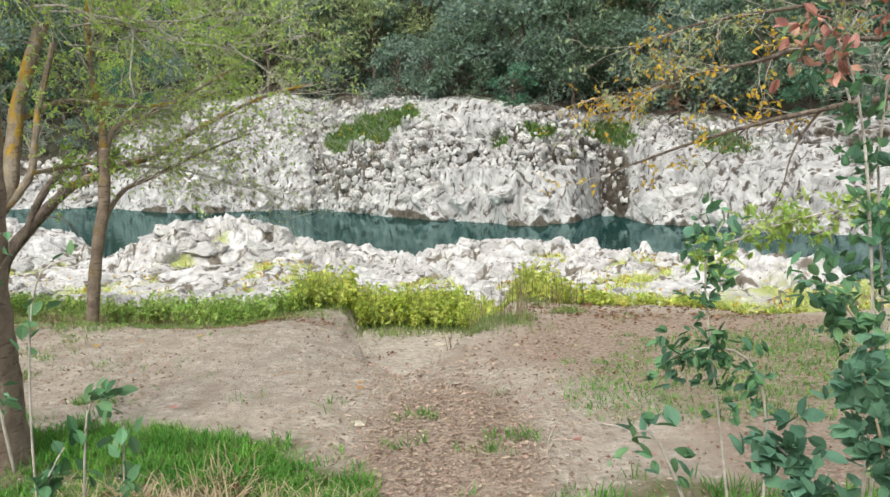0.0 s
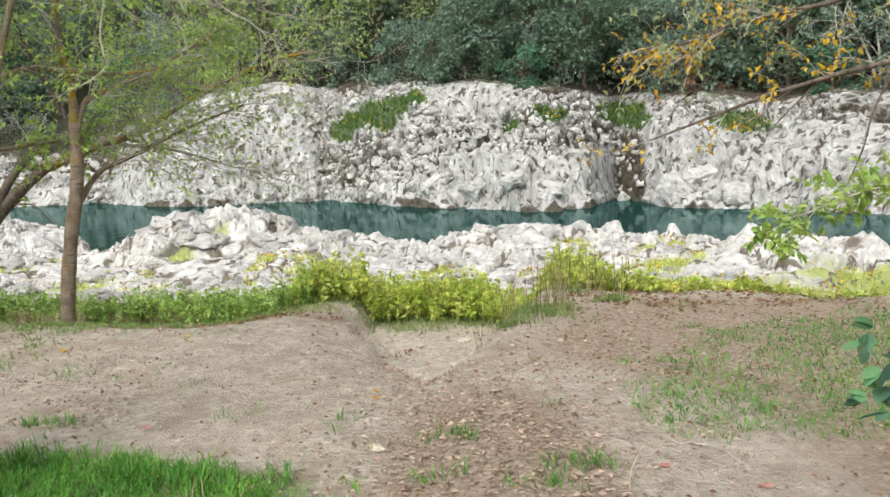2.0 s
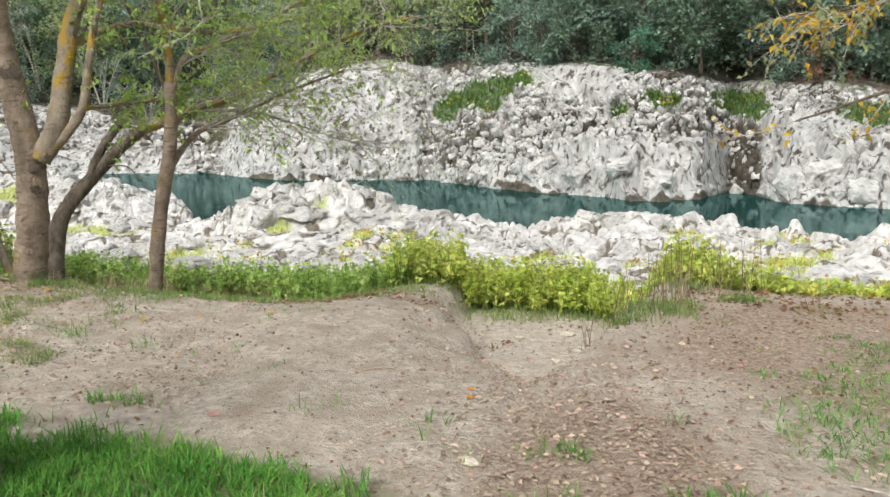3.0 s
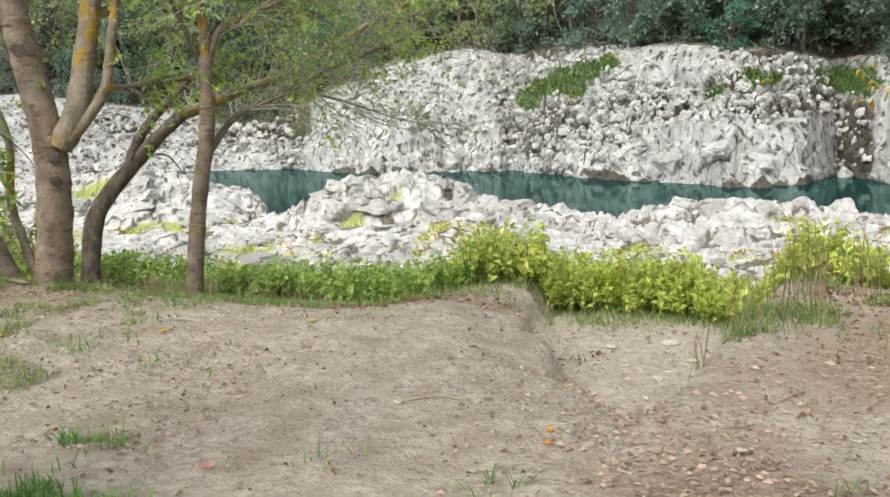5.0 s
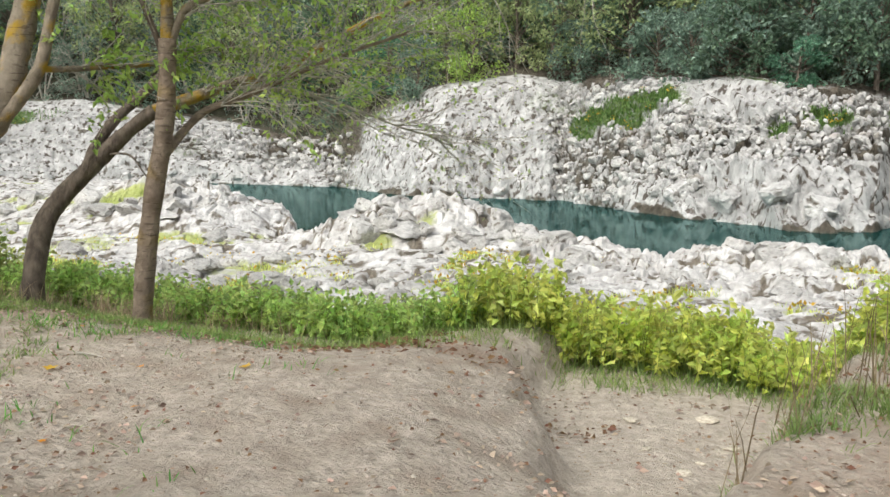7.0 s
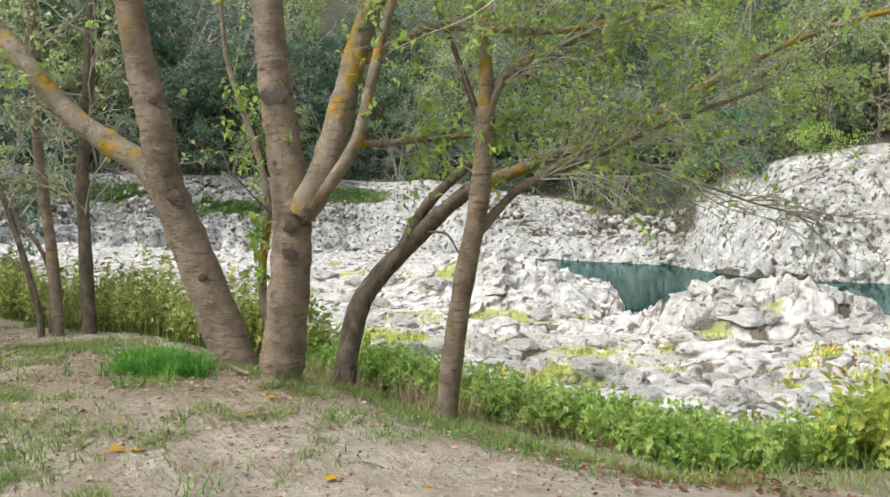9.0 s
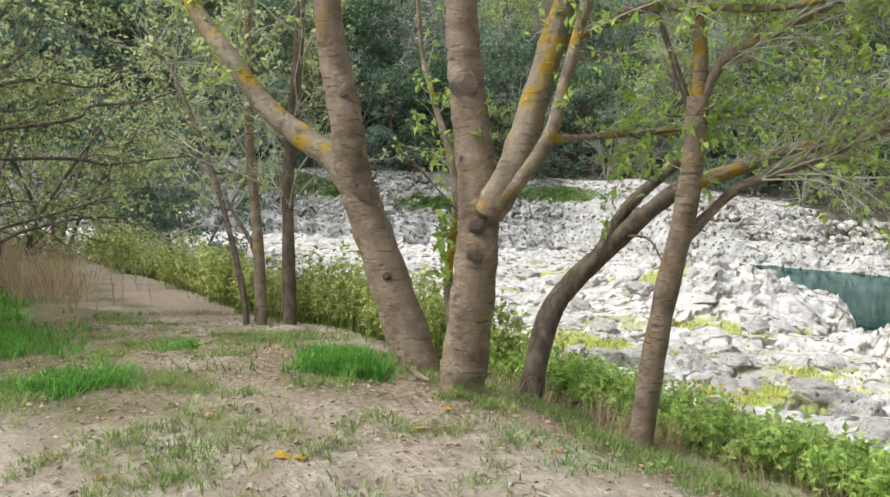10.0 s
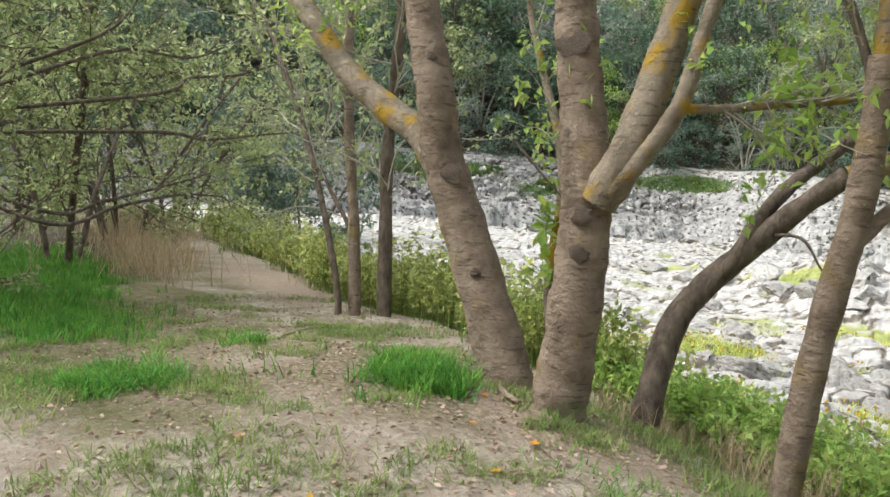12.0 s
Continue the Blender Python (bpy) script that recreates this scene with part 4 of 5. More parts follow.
def slender_tree():
    rng = random.Random(23)
    root = thing("slender_tree", "slender grey tree with ringed bark at the bank's edge", "tree", "trees on the near bank", at=(-0.2, 0.2, -0.06))
    tube_part("trunk", [(-4.66, 11.05, -1.1), (-4.63, 11.05, -0.75), (-4.56, 11.05, -0.11), (-4.46, 11.05, 0.47), (-4.36, 11.05, 0.91), (-4.31, 11.05, 1.38), (-4.3, 11.05, 1.72)], 0.092, 0.07, BARK, root, rng, 12, 0.04, 0.18)
    up = [(-4.3, 11.05, 1.68), (-4.3, 11.05, 2.01), (-4.35, 11.05, 2.37), (-4.4, 11.05, 2.9), (-4.35, 11.0, 3.8)]
    tube_part("limb", up, 0.058, 0.03, LICHEN, root, rng, 10, 0.04, label="upper stem with orange lichen")
    left = [(-4.33, 11.05, 1.55), (-4.38, 11.04, 1.7), (-4.46, 11.0, 1.94), (-4.56, 10.95, 2.22), (-4.67, 10.9, 2.5), (-4.8, 10.8, 3.0)]
    tube_part("limb", left, 0.03, 0.015, DARKBARK, root, rng, 8, 0.05)
    right = [(-4.3, 11.05, 1.62), (-4.24, 11.08, 1.8), (-4.15, 11.14, 1.99), (-3.89, 11.23, 2.11), (-3.56, 11.31, 2.25), (-3.2, 11.45, 2.45), (-2.6, 11.6, 2.8)]
    tube_part("limb", right, 0.042, 0.018, LICHEN, root, rng, 8, 0.05)
    low = [(-4.38, 11.05, 0.72), (-4.31, 11.24, 0.94), (-4.18, 11.43, 1.15), (-3.92, 11.62, 1.28), (-3.58, 11.81, 1.46), (-3.21, 12.0, 1.65), (-2.6, 12.3, 1.9)]
    tube_part("limb", low, 0.042, 0.014, BARK, root, rng, 8, 0.05)
    starts = sample(right, rng, 20, (0.6, 0.1, 0.1), 0.5) + sample(low, rng, 20, (0.6, 0.2, 0.1), 0.5, 0.3) + sample(up, rng, 12, (0.2, 0, 0.2), 0.9)
    leafy(root, rng, starts, TWIG, LEAF, 0.9, 0.008, 2, 0.06, 2, 0.0, 0.9)
    starts = sample(right, rng, 12, (0.4, 0, 0), 0.8, 0.3) + sample(low, rng, 10, (0.4, 0.1, 0), 0.8, 0.5) + sample(left, rng, 8, (-0.4, 0, 0.1), 0.9) + sample(up, rng, 8, (-0.3, 0, 0.1), 0.9)
    leafy(root, rng, starts, TWIG, LEAF, 0.8, 0.006, 1, 0.06, 6, 0.0, 0.9)
    starts = sample([(-4.4, 11.0, 2.6), (-4.3, 11, 3.6), (-3, 11.5, 3.2), (-2.2, 11.7, 3.0)], rng, 16, (0.3, 0, 0.2), 0.9, 0.0)
    leafy(root, rng, starts, TWIG, LEAF, 1.1, 0.012, 2, 0.075, 4)


def pole_tree(name, label, pts, r, seed, starts_way=(0, 0, 0.3), leaf_material=LEAF_OLIVE, n=14, bark=DARKBARK):
    rng = random.Random(seed)
    root = thing(name, label, "tree", "trees on the near bank")
    tube_part("trunk", pts, r, r * 0.55, bark, root, rng, 10, 0.05, 0.15)
    starts = sample(pts, rng, n, starts_way, 0.9, 0.35)
    leafy(root, rng, starts, TWIG, leaf_material, 1.5, 0.014, 2, 0.085, 4)


twin_tree()
leaning_tree()
slender_tree()
pole_tree("young_tree", "thin dark-barked young tree beside the path", [(-10.7, 11.4, -1.1), (-10.71, 11.4, -0.7), (-10.79, 11.38, 0.32), (-10.81, 11.35, 1.33), (-10.63, 11.32, 2.31), (-10.5, 11.3, 3.3), (-10.4, 11.3, 4.6)], 0.095, 31)
pole_tree("young_tree", "thin grey young tree beside the path", [(-10.9, 11.1, -0.9), (-10.93, 11.1, -0.53), (-11.08, 11.08, 0.44), (-11.34, 11.05, 1.54), (-11.46, 11.02, 2.65), (-11.42, 11.0, 3.4), (-11.4, 11, 4.4)], 0.08, 32, bark=BARK)
pole_tree("sapling", "thin crooked sapling leaning over the path", [(-10.95, 10.9, -0.9), (-10.97, 10.9, -0.5), (-11.25, 10.82, 0.28), (-11.76, 10.74, 1.15), (-12.5, 10.66, 2.03), (-13.4, 10.58, 2.9), (-14.4, 10.5, 3.6)], 0.045, 33, (-0.2, 0, 0.2), n=9)
pole_tree("sapling", "thin crooked sapling beside the path", [(-11.5, 11.3, -0.9), (-11.6, 11.3, 0.1), (-12.2, 11.2, 0.7), (-12.6, 11.1, 1.1), (-13.2, 11.1, 1.35)], 0.035, 34, (-0.3, 0, 0.1), n=6)


def big_trunk():
    rng = random.Random(24)
    root = thing("foreground_tree", "thick grey trunk with yellow lichen and a climbing stem", "tree", "trees on the near bank")
    z = lie(-3.15, 5.75)
    tube_part("trunk", [(-3.25, 5.75, z - 0.4), (-3.26, 5.75, z), (-3.32, 5.78, z + 0.7), (-3.33, 5.8, z + 1.5), (-3.28, 5.8, z + 2.3), (-3.3, 5.8, z + 3.4), (-3.3, 5.9, z + 5)], 0.29, 0.22, BARK, root, rng, 20, 0.03, 0.2)
    limb = [(-3.3, 5.85, z + 3.4), (-3.0, 6.1, z + 3.9), (-2.6, 6.5, z + 4.1), (-2.1, 7.0, z + 4.2)]
    tube_part("limb", limb, 0.06, 0.02, BARK, root, rng, 10, 0.05)
    creeper = [(-2.98, 5.55, z - 0.1), (-3.02, 5.5, z + 0.4), (-3.08, 5.5, z + 0.9), (-3.14, 5.5, z + 1.4), (-3.2, 5.5, z + 1.9)]
    tube_part("climber", creeper, 0.012, 0.008, TWIG, root, rng, 6, 0.05, label="thin climbing stem")
    starts = sample(creeper, rng, 8, (0.6, -0.5, 0.2), 0.6, 0.0)
    leafy(root, rng, starts, TWIG, LEAF_DEEP, 0.35, 0.004, 0, 0.08, 4)
    starts = sample([(-3.0, 6.1, z + 3.9), (-2.6, 6.5, z + 4.1), (-2.3, 6.8, z + 4.15)], rng, 18, (0.4, 0.1, -0.2), 0.7, 0.0)
    leafy(root, rng, starts, TWIG, LEAF, 0.8, 0.008, 1, 0.085, 7, 0.03)


big_trunk()


def autumn_tree():
    rng = random.Random(25)
    root = thing("autumn_tree", "tree with thin branches and yellow autumn leaves", "tree", "trees on the near bank")
    z = lie(7.4, 10.8)
    tube_part("trunk", [(7.4, 10.8, z - 0.4), (7.4, 10.8, z + 0.1), (7.3, 10.7, z + 1.2), (7.2, 10.6, z + 2.4), (7.0, 10.6, z + 4)], 0.16, 0.1, BARK, root, rng, 12, 0.05, 0.2)
    a = [(7.25, 10.65, 1.9), (6.2, 10.4, 2.05), (5.3, 10.3, 2.0), (4.5, 10.3, 1.86), (3.91, 10.33, 1.74), (3.13, 10.35, 1.53), (2.51, 10.38, 1.32), (2.0, 10.4, 1.15)]
    tube_part("limb", a, 0.05, 0.008, DARKBARK, root, rng, 8, 0.05)
    b = [(7.2, 10.6, 2.3), (6.0, 10.5, 2.7), (4.9, 10.5, 2.75), (3.9, 10.4, 2.5), (3.0, 10.3, 2.35), (2.4, 10.3, 2.15), (1.9, 10.2, 2.1)]
    tube_part("limb", b, 0.045, 0.008, DARKBARK, root, rng, 8, 0.05)
    c = [(4.7, 10.3, 1.88), (4.52, 10.4, 1.6), (4.38, 10.4, 1.3), (4.3, 10.4, 0.98), (4.14, 10.4, 0.6)]
    tube_part("branch", c, 0.02, 0.006, DARKBARK, root, rng, 6, 0.08)
    d = [(3.8, 10.35, 1.7), (3.6, 10.4, 1.5), (3.42, 10.4, 1.33), (3.25, 10.4, 1.14)]
    tube_part("branch", d, 0.014, 0.004, DARKBARK, root, rng, 6, 0.05)
    e = [(7.1, 10.6, 2.8), (5.8, 10.8, 3.3), (4.4, 10.9, 3.2), (3.2, 10.8, 3.0), (2.4, 10.6, 2.7)]
    tube_part("limb", e, 0.04, 0.008, DARKBARK, root, rng, 8, 0.05)
    starts = sample(a, rng, 9, (-0.4, 0, 0.2), 0.7, 0.35) + sample(b, rng, 20, (-0.4, 0, -0.2), 0.7, 0.3) + sample(e, rng, 14, (-0.3, 0, -0.3), 0.8, 0.3)
    leafy(root, rng, starts, TWIG, LEAF_YELLOW, 0.6, 0.006, 1, 0.08, 3, 0.04, label="yellow autumn leaves")
    starts = sample(b, rng, 18, (-0.4, 0, -0.1), 0.8, 0.2) + sample(e, rng, 22, (-0.3, 0, -0.1), 0.8, 0.2)
    leafy(root, rng, starts, TWIG, LEAF_OLIVE, 0.7, 0.006, 1, 0.075, 4, 0.04)
    f = [(6.9, 10.7, 0.95), (5.9, 10.6, 0.8), (5.0, 10.6, 0.62), (4.3, 10.6, 0.45), (3.6, 10.6, 0.22)]
    tube_part("branch", f, 0.025, 0.006, TWIG, root, rng, 6, 0.05)
    starts = sample(f, rng, 26, (-0.5, 0, -0.15), 0.6, 0.2)
    leafy(root, rng, starts, TWIG, LEAF, 0.55, 0.006, 1, 0.11, 7, 0.12, label="bright green drooping leaves")


autumn_tree()


# ---- thicket beside the path ----
ARCHES = (
    [(-13.3, 6.7, 0.53), (-11.86, 7.83, 0.16), (-12.46, 8.6, 0.37), (-12.99, 9.42, 0.54), (-13.5, 10.12, 0.53)],
    [(-13.3, 6.7, 0.58), (-12.13, 7.86, 0.27), (-12.65, 8.43, 0.41), (-13.11, 9.22, 0.63), (-13.55, 9.9, 0.85)],
    [(-13.3, 6.7, 1.32), (-12.37, 8.94, 1.75), (-12.71, 9.39, 2.02), (-12.98, 10.11, 2.19), (-13.15, 10.93, 2.54)],
    [(-13.3, 6.7, 1.1), (-12.78, 9.01, 1.31), (-12.98, 9.68, 1.28), (-13.11, 10.39, 1.41), (-13.21, 11.07, 1.52)],
    [(-13.3, 6.7, 1.59), (-12.41, 8.18, 2.28), (-12.5, 8.62, 2.69), (-12.59, 8.81, 3.14)],
    [(-13.3, 6.7, 1.44), (-12.2, 7.95, 1.97), (-12.41, 8.61, 2.24), (-12.6, 9.36, 2.26), (-12.78, 9.82, 2.48)],
)


def thicket():
    for i, (x, y, h, w, mat) in enumerate(((-13.6, 7.0, 4.2, 3.2, LEAF_OLIVE), (-16.5, 8.3, 4.6, 3.6, LEAF_OLIVE), (-20.5, 9.6, 4.8, 4.0, LEAF_OLIVE), (-25, 11.5, 5.2, 4.6, LEAF_OLIVE), (-31, 15.0, 6, 5, LEAF_GREY),
                                         (-12.6, 4.6, 4.6, 3.6, LEAF_OLIVE), (-17, 5.2, 5.5, 4.2, LEAF_DARK), (-23, 7.5, 6.5, 5, LEAF_DARK), (-30, 10, 7, 5, LEAF_DARK), (-37, 18, 7, 6, LEAF_DARK), (-26, 15.5, 4.6, 3.2, LEAF_GREY))):
        rng = random.Random(40 + i)
        root = thing("thicket_tree", "tangled small tree with thin dark branches and olive leaves", "tree", "thicket beside the path", at=(0, 0, 0))
        z = lie(x, y)
        twigs, leaves = Shape(), Shape()
        for k in range(4):
            an = rng.uniform(0, 6.28)
            out = Vector((math.cos(an), math.sin(an), 0))
            p = Vector((x, y, z - 0.3)) + out * 0.25
            pts = [p, p + out * 0.25 * w * 0.4 + Vector((0, 0, h * 0.3)), p + out * 0.32 * w + Vector((0, 0, h * 0.62)), p + out * 0.55 * w + Vector((0, 0, h * 0.9))]
            tube_part("stem", pts, 0.06, 0.02, DARKBARK, root, rng, 7, 0.06, grain=4)
            for at, way in sample(pts, rng, 10, out * 0.9, 0.9, 0.12):
                sprig(twigs, leaves, at, way, w * 0.42 * rng.uniform(0.7, 1.3), 0.018, rng, 2, 0.085 + 0.004 * max(-x - 12, 0), 7, 0.03, 4, 0.7, 0.1, 4)
        if i == 0:
            for line in ARCHES:
                tube_part("branch", line, 0.028, 0.01, DARKBARK, root, rng, 7, 0.06)
                for at, way in sample(line, rng, 5, (0.3, 0.2, 0.1), 0.6, 0.2):
                    sprig(twigs, leaves, at, way, 0.9, 0.008, rng, 1, 0.07, 4, 0.02, 4, 0.7, 0.2, 4)
        part("twigwork", twigs, DARKBARK, root, kind="stuff")
        part("foliage", leaves, mat, root, kind="stuff", soft=False)


thicket()


# ---- herbs, grass and litter ----
def scatter(rng, n, box, density):
    out = []
    x0, x1, y0, y1 = box
    xs = np.array([rng.uniform(x0, x1) for _ in range(n)])
    ys = np.array([rng.uniform(y0, y1) for _ in range(n)])
    keep = np.array([rng.random() for _ in range(n)]) < density(xs, ys)
    xs, ys = xs[keep], ys[keep]
    return zip(xs.tolist(), ys.tolist(), land(xs, ys).tolist())


def weeds(name, label, box, n, density, seed, tall=(0.25, 0.55), material=WEED, leaf=0.075, count=11):
    rng = random.Random(seed)
    root = thing(name, label, "weeds", kind="stuff")
    stems, leaves = Shape(), Shape()
    for x, y, z in scatter(rng, n, box, density):
        h = rng.uniform(*tall) * (0.95 + 0.5 * float(noise2(np.array([x * 0.9]), np.array([y * 0.9]), 104)[0]))
        h *= 1 - 0.6 * float(smooth(1.1, 2.1, x))
        foot = Vector((x, y, z - 0.03))
        tip = foot + Vector((rng.uniform(-0.12, 0.12), rng.uniform(-0.12, 0.12), h))
        stems.blade(foot, tip, 0.005, 0)
        for k in range(count):
            s = 0.3 + 0.7 * (k + rng.random()) / count
            leaves.leaf(foot.lerp(tip, s), unit(rng) + Vector((0, 0, 0.25)), leaf * rng.uniform(0.6, 1.3), 0.6, rng)
    part("stalk_mass", stems, GRASS_DULL, root, kind="stuff", soft=False)
    part("leaf_mass", leaves, material, root, kind="stuff", soft=False)


def strip(x, y):
    d = y - bank_edge(x)
    return smooth(-0.05, 0.25, d + 0.2 * noise2(x * 1.5, y * 1.5, 101)) * smooth(3.3, 2.2, d) * (1 - 0.7 * smooth(1.8, 2.8, x))


weeds("bank_weeds", "leafy yellow-green weeds along the river bank", (-2.2, 5.0, 11.0, 15.6), 7000, strip, 51, (0.28, 0.62), WEED, 0.085, 13)
weeds("bank_weeds", "low green herbs under the trees of the bank", (-7.5, -2.0, 11.0, 14.4), 6000, strip, 52, (0.15, 0.48), HERB, 0.07, 12)
weeds("bank_weeds", "tall olive weeds beyond the path", (-24, -7.2, 11.0, 15.4), 8500, strip, 53, (0.45, 1.0), WEED_OLIVE, 0.085, 14)


def grass(name, label, box, n, density, seed, tall, material, w=0.004, category="grass", lean=0.06):
    rng = random.Random(seed)
    s = Shape()
    for x, y, z in scatter(rng, n, box, density):
        h = rng.uniform(*tall)
        s.blade((x, y, z - 0.01), (x + rng.gauss(0, lean), y + rng.gauss(0, lean), z + h), w, 0.4)
    ob = new(name, s.mesh(name, material, False))
    tagged(ob, label, category, kind="stuff")


def patch(*spots):
    def f(x, y):
        g = 0
        for cx, cy, rx, ry in spots:
            g = g + bump(x, y, cx, cy, rx, ry, 1.0)
        return smooth(0.2, 1.0, np.minimum(g, 1.0) + 0.6 * noise2(x * 1.6, y * 1.6, 111) + 0.5 * noise2(x * 4.5, y * 4.5, 112))
    return f


grass("grass_patch", "lush green grass beside the path", (-6, 0.8, 3.4, 7.2), 95000, patch((-3.5, 6.2, 1.3, 0.5), (-2.2, 5.85, 1.0, 0.42), (-1.3, 5.4, 0.7, 0.38), (-0.8, 5.0, 0.5, 0.4), (-4.8, 6.2, 1.3, 0.8), (-3.4, 5.0, 1.2, 0.4)), 61, (0.03, 0.10), GRASS, 0.0045)
grass("grass_patch", "green grass tufts at the path's edge", (0.4, 3.4, 3.0, 5.2), 14000, patch((1.7, 4.2, 1.3, 0.7)), 62, (0.04, 0.13), GRASS, 0.005)
grass("grass_patch", "bright green grass on the rise", (-20, -8.6, 5.4, 9.4), 60000, patch((-11.6, 7.5, 2.2, 0.9), (-15.5, 8.0, 3.5, 0.9), (-10.2, 7.9, 0.9, 0.45)), 63, (0.05, 0.15), GRASS, 0.007)
grass("grass_tuft", "bright green grass tuft on bare soil", (-9.2, -6.2, 7.2, 9.2), 15000, patch((-7.1, 8.15, 0.5, 0.32), (-7.3, 7.85, 0.4, 0.3), (-8.1, 9.07, 0.25, 0.2)), 64, (0.03, 0.12), GRASS, 0.005, lean=0.09)
grass("grass_tuft", "bright green grass at the foot of the twin trunks", (-7.6, -5.4, 9.2, 10.5), 14000, patch((-6.45, 9.75, 0.45, 0.32), (-6.9, 9.9, 0.3, 0.25)), 65, (0.04, 0.14), GRASS, 0.005, lean=0.09)
grass("thin_grass", "thin short grass over the trodden soil", (-13, -2.8, 7.0, 11.8), 80000, lambda x, y: 0.9 * smooth(0.0, 0.55, noise2(x * 0.9, y * 0.9, 113) + 0.6 * noise2(x * 3.3, y * 3.3, 114)) * smooth(-3.9, -5.2, x - 0.6 * smooth(9.6, 10.6, y)), 66, (0.02, 0.07), GRASS_DULL, 0.004)
grass("thin_grass", "thin short grass under the slender tree", (-6, -2.0, 10.2, 11.9), 9000, patch((-4.2, 11.1, 2.2, 0.45)), 67, (0.02, 0.09), GRASS_DULL, 0.004)
grass("thin_grass", "sparse grass on the dusty slope", (1.0, 5.6, 6.2, 10.6), 17000, patch((2.7, 7.5, 1.5, 1.3), (3.8, 8.8, 1.3, 0.9), (1.9, 6.9, 0.8, 0.6)), 68, (0.015, 0.06), GRASS, 0.004)
grass("grass_tuft", "scattered green grass tufts on the soil under the trees", (-10, -4.0, 7.0, 11.0), 70000, lambda x, y: 0.9 * smooth(0.1, 0.75, noise2(x * 1.7, y * 1.7, 118) + 0.55 * noise2(x * 5, y * 5, 119)), 74, (0.012, 0.065), GRASS_DULL, 0.0035, lean=0.06)
grass("grass_tuft", "small green tufts on the dusty soil beside the path", (-5.2, -2.2, 6.8, 10.6), 5000, patch((-4.3, 8.6, 0.25, 0.2), (-3.55, 8.5, 0.16, 0.12), (-4.6, 9.9, 0.7, 0.3), (-3.7, 10.6, 0.8, 0.35)), 75, (0.02, 0.08), GRASS, 0.004)
grass("grass_fringe", "green grass and seedlings at the foot of the weeds", (-7.0, 1.4, 10.6, 12.9), 30000, lambda x, y: (0.45 - 0.3 * smooth(-2.2, -3.2, x)) * smooth(-0.55, -0.15, y - bank_edge(x) + 0.35 * noise2(x * 2.2, y * 2.2, 122)) * smooth(0.5, 0.2, y - bank_edge(x)), 76, (0.02, 0.12), GRASS_DULL, 0.0045, lean=0.08)
grass("thin_grass", "sparse grass on the gully's upper lip", (0.0, 2.0, 9.2, 11.2), 9000, patch((0.35, 9.7, 0.35, 0.35), (0.75, 10.2, 0.5, 0.3), (1.6, 10.5, 0.3, 0.2)), 77, (0.02, 0.09), GRASS_DULL, 0.004)
grass("dry_grass", "tall dry straw-coloured grass beside the path", (-30, -13.2, 7.6, 12.5), 12000, patch((-16.6, 9.5, 2.6, 0.7), (-21, 10.0, 4, 0.9), (-26, 11, 4, 1)), 69, (0.2, 0.8), STRAW, 0.007, lean=0.3)
grass("dry_grass", "withered straw tangled among the herbs of the bank", (-7, -3.2, 11.0, 12.6), 5000, patch((-5.3, 11.7, 0.9, 0.35), (-3.9, 11.8, 0.8, 0.3), (-6.4, 11.4, 0.5, 0.3)), 73, (0.06, 0.28), STRAW, 0.004, lean=0.16)
grass("dry_stalks", "dry brown stalks at the gully's edge", (-0.1, 2.2, 9.0, 11.8), 520, patch((0.2, 9.6, 0.3, 0.5), (0.7, 10.4, 0.5, 0.5), (1.4, 11.0, 0.6, 0.4)), 70, (0.12, 0.75), STALK, 0.0045, category="stalks", lean=0.13)
grass("dry_grass", "straw and withered grass by the start of the path", (-3.0, 0.2, 3.4, 5.6), 7000, patch((-1.5, 4.6, 1.2, 0.6)), 72, (0.05, 0.16), STRAW, 0.004, lean=0.14)


def litter(name, label, box, n, density, seed, material, size=0.06):
    rng = random.Random(seed)
    s = Shape()
    for x, y, z in scatter(rng, n, box, density):
        an = rng.uniform(0, 6.283)
        s.leaf((x, y, z + rng.uniform(0.004, 0.02)), (math.cos(an), math.sin(an), rng.uniform(-0.1, 0.3)), size * rng.uniform(0.5, 1.4), 0.6, rng, 0.1)
    ob = new(name, s.mesh(name, material, False))
    tagged(ob, label, "leaves", kind="stuff")


litter("leaf_litter", "dead brown leaves drifted along the path", (-1.4, 1.6, 2.8, 9.2), 14000, lambda x, y: np.clip(bump(x, y, -0.02, 5.2, 0.75, 2.4, 1.0) + bump(x, y, -0.45, 8.0, 0.3, 1.3, 0.6) + 0.12, 0, 0.8), 81, DEAD, 0.038)
litter("leaf_litter", "scattered dead leaves on the soil", (-12, 5.5, 4.5, 11.6), 9000, lambda x, y: 0.3 + 0.5 * noise2(x * 0.8, y * 0.8, 115), 82, DEAD, 0.032)
litter("leaf_litter", "brown leaves heaped in the grass", (-3.0, 0.2, 3.4, 5.4), 3600, patch((-1.5, 4.55, 1.0, 0.5)), 83, LEAF_BROWN, 0.08)
litter("leaf_litter", "brown leaves on the mound above the bank", (-4.2, 0, 10.2, 11.6), 900, patch((-2.4, 10.9, 1.6, 0.55)), 84, LEAF_BROWN, 0.06)
litter("leaf_litter", "brown leaves above the gully", (1.0, 5.5, 9.4, 12.0), 1600, patch((2.4, 10.6, 1.9, 0.8)), 85, LEAF_BROWN, 0.06)
litter("leaf_litter", "small brown leaves and bark bits under the trees", (-13, -2.6, 7.0, 11.2), 12000, lambda x, y: 0.5 + 0.5 * noise2(x * 0.9, y * 0.9, 116), 86, DEAD, 0.036)
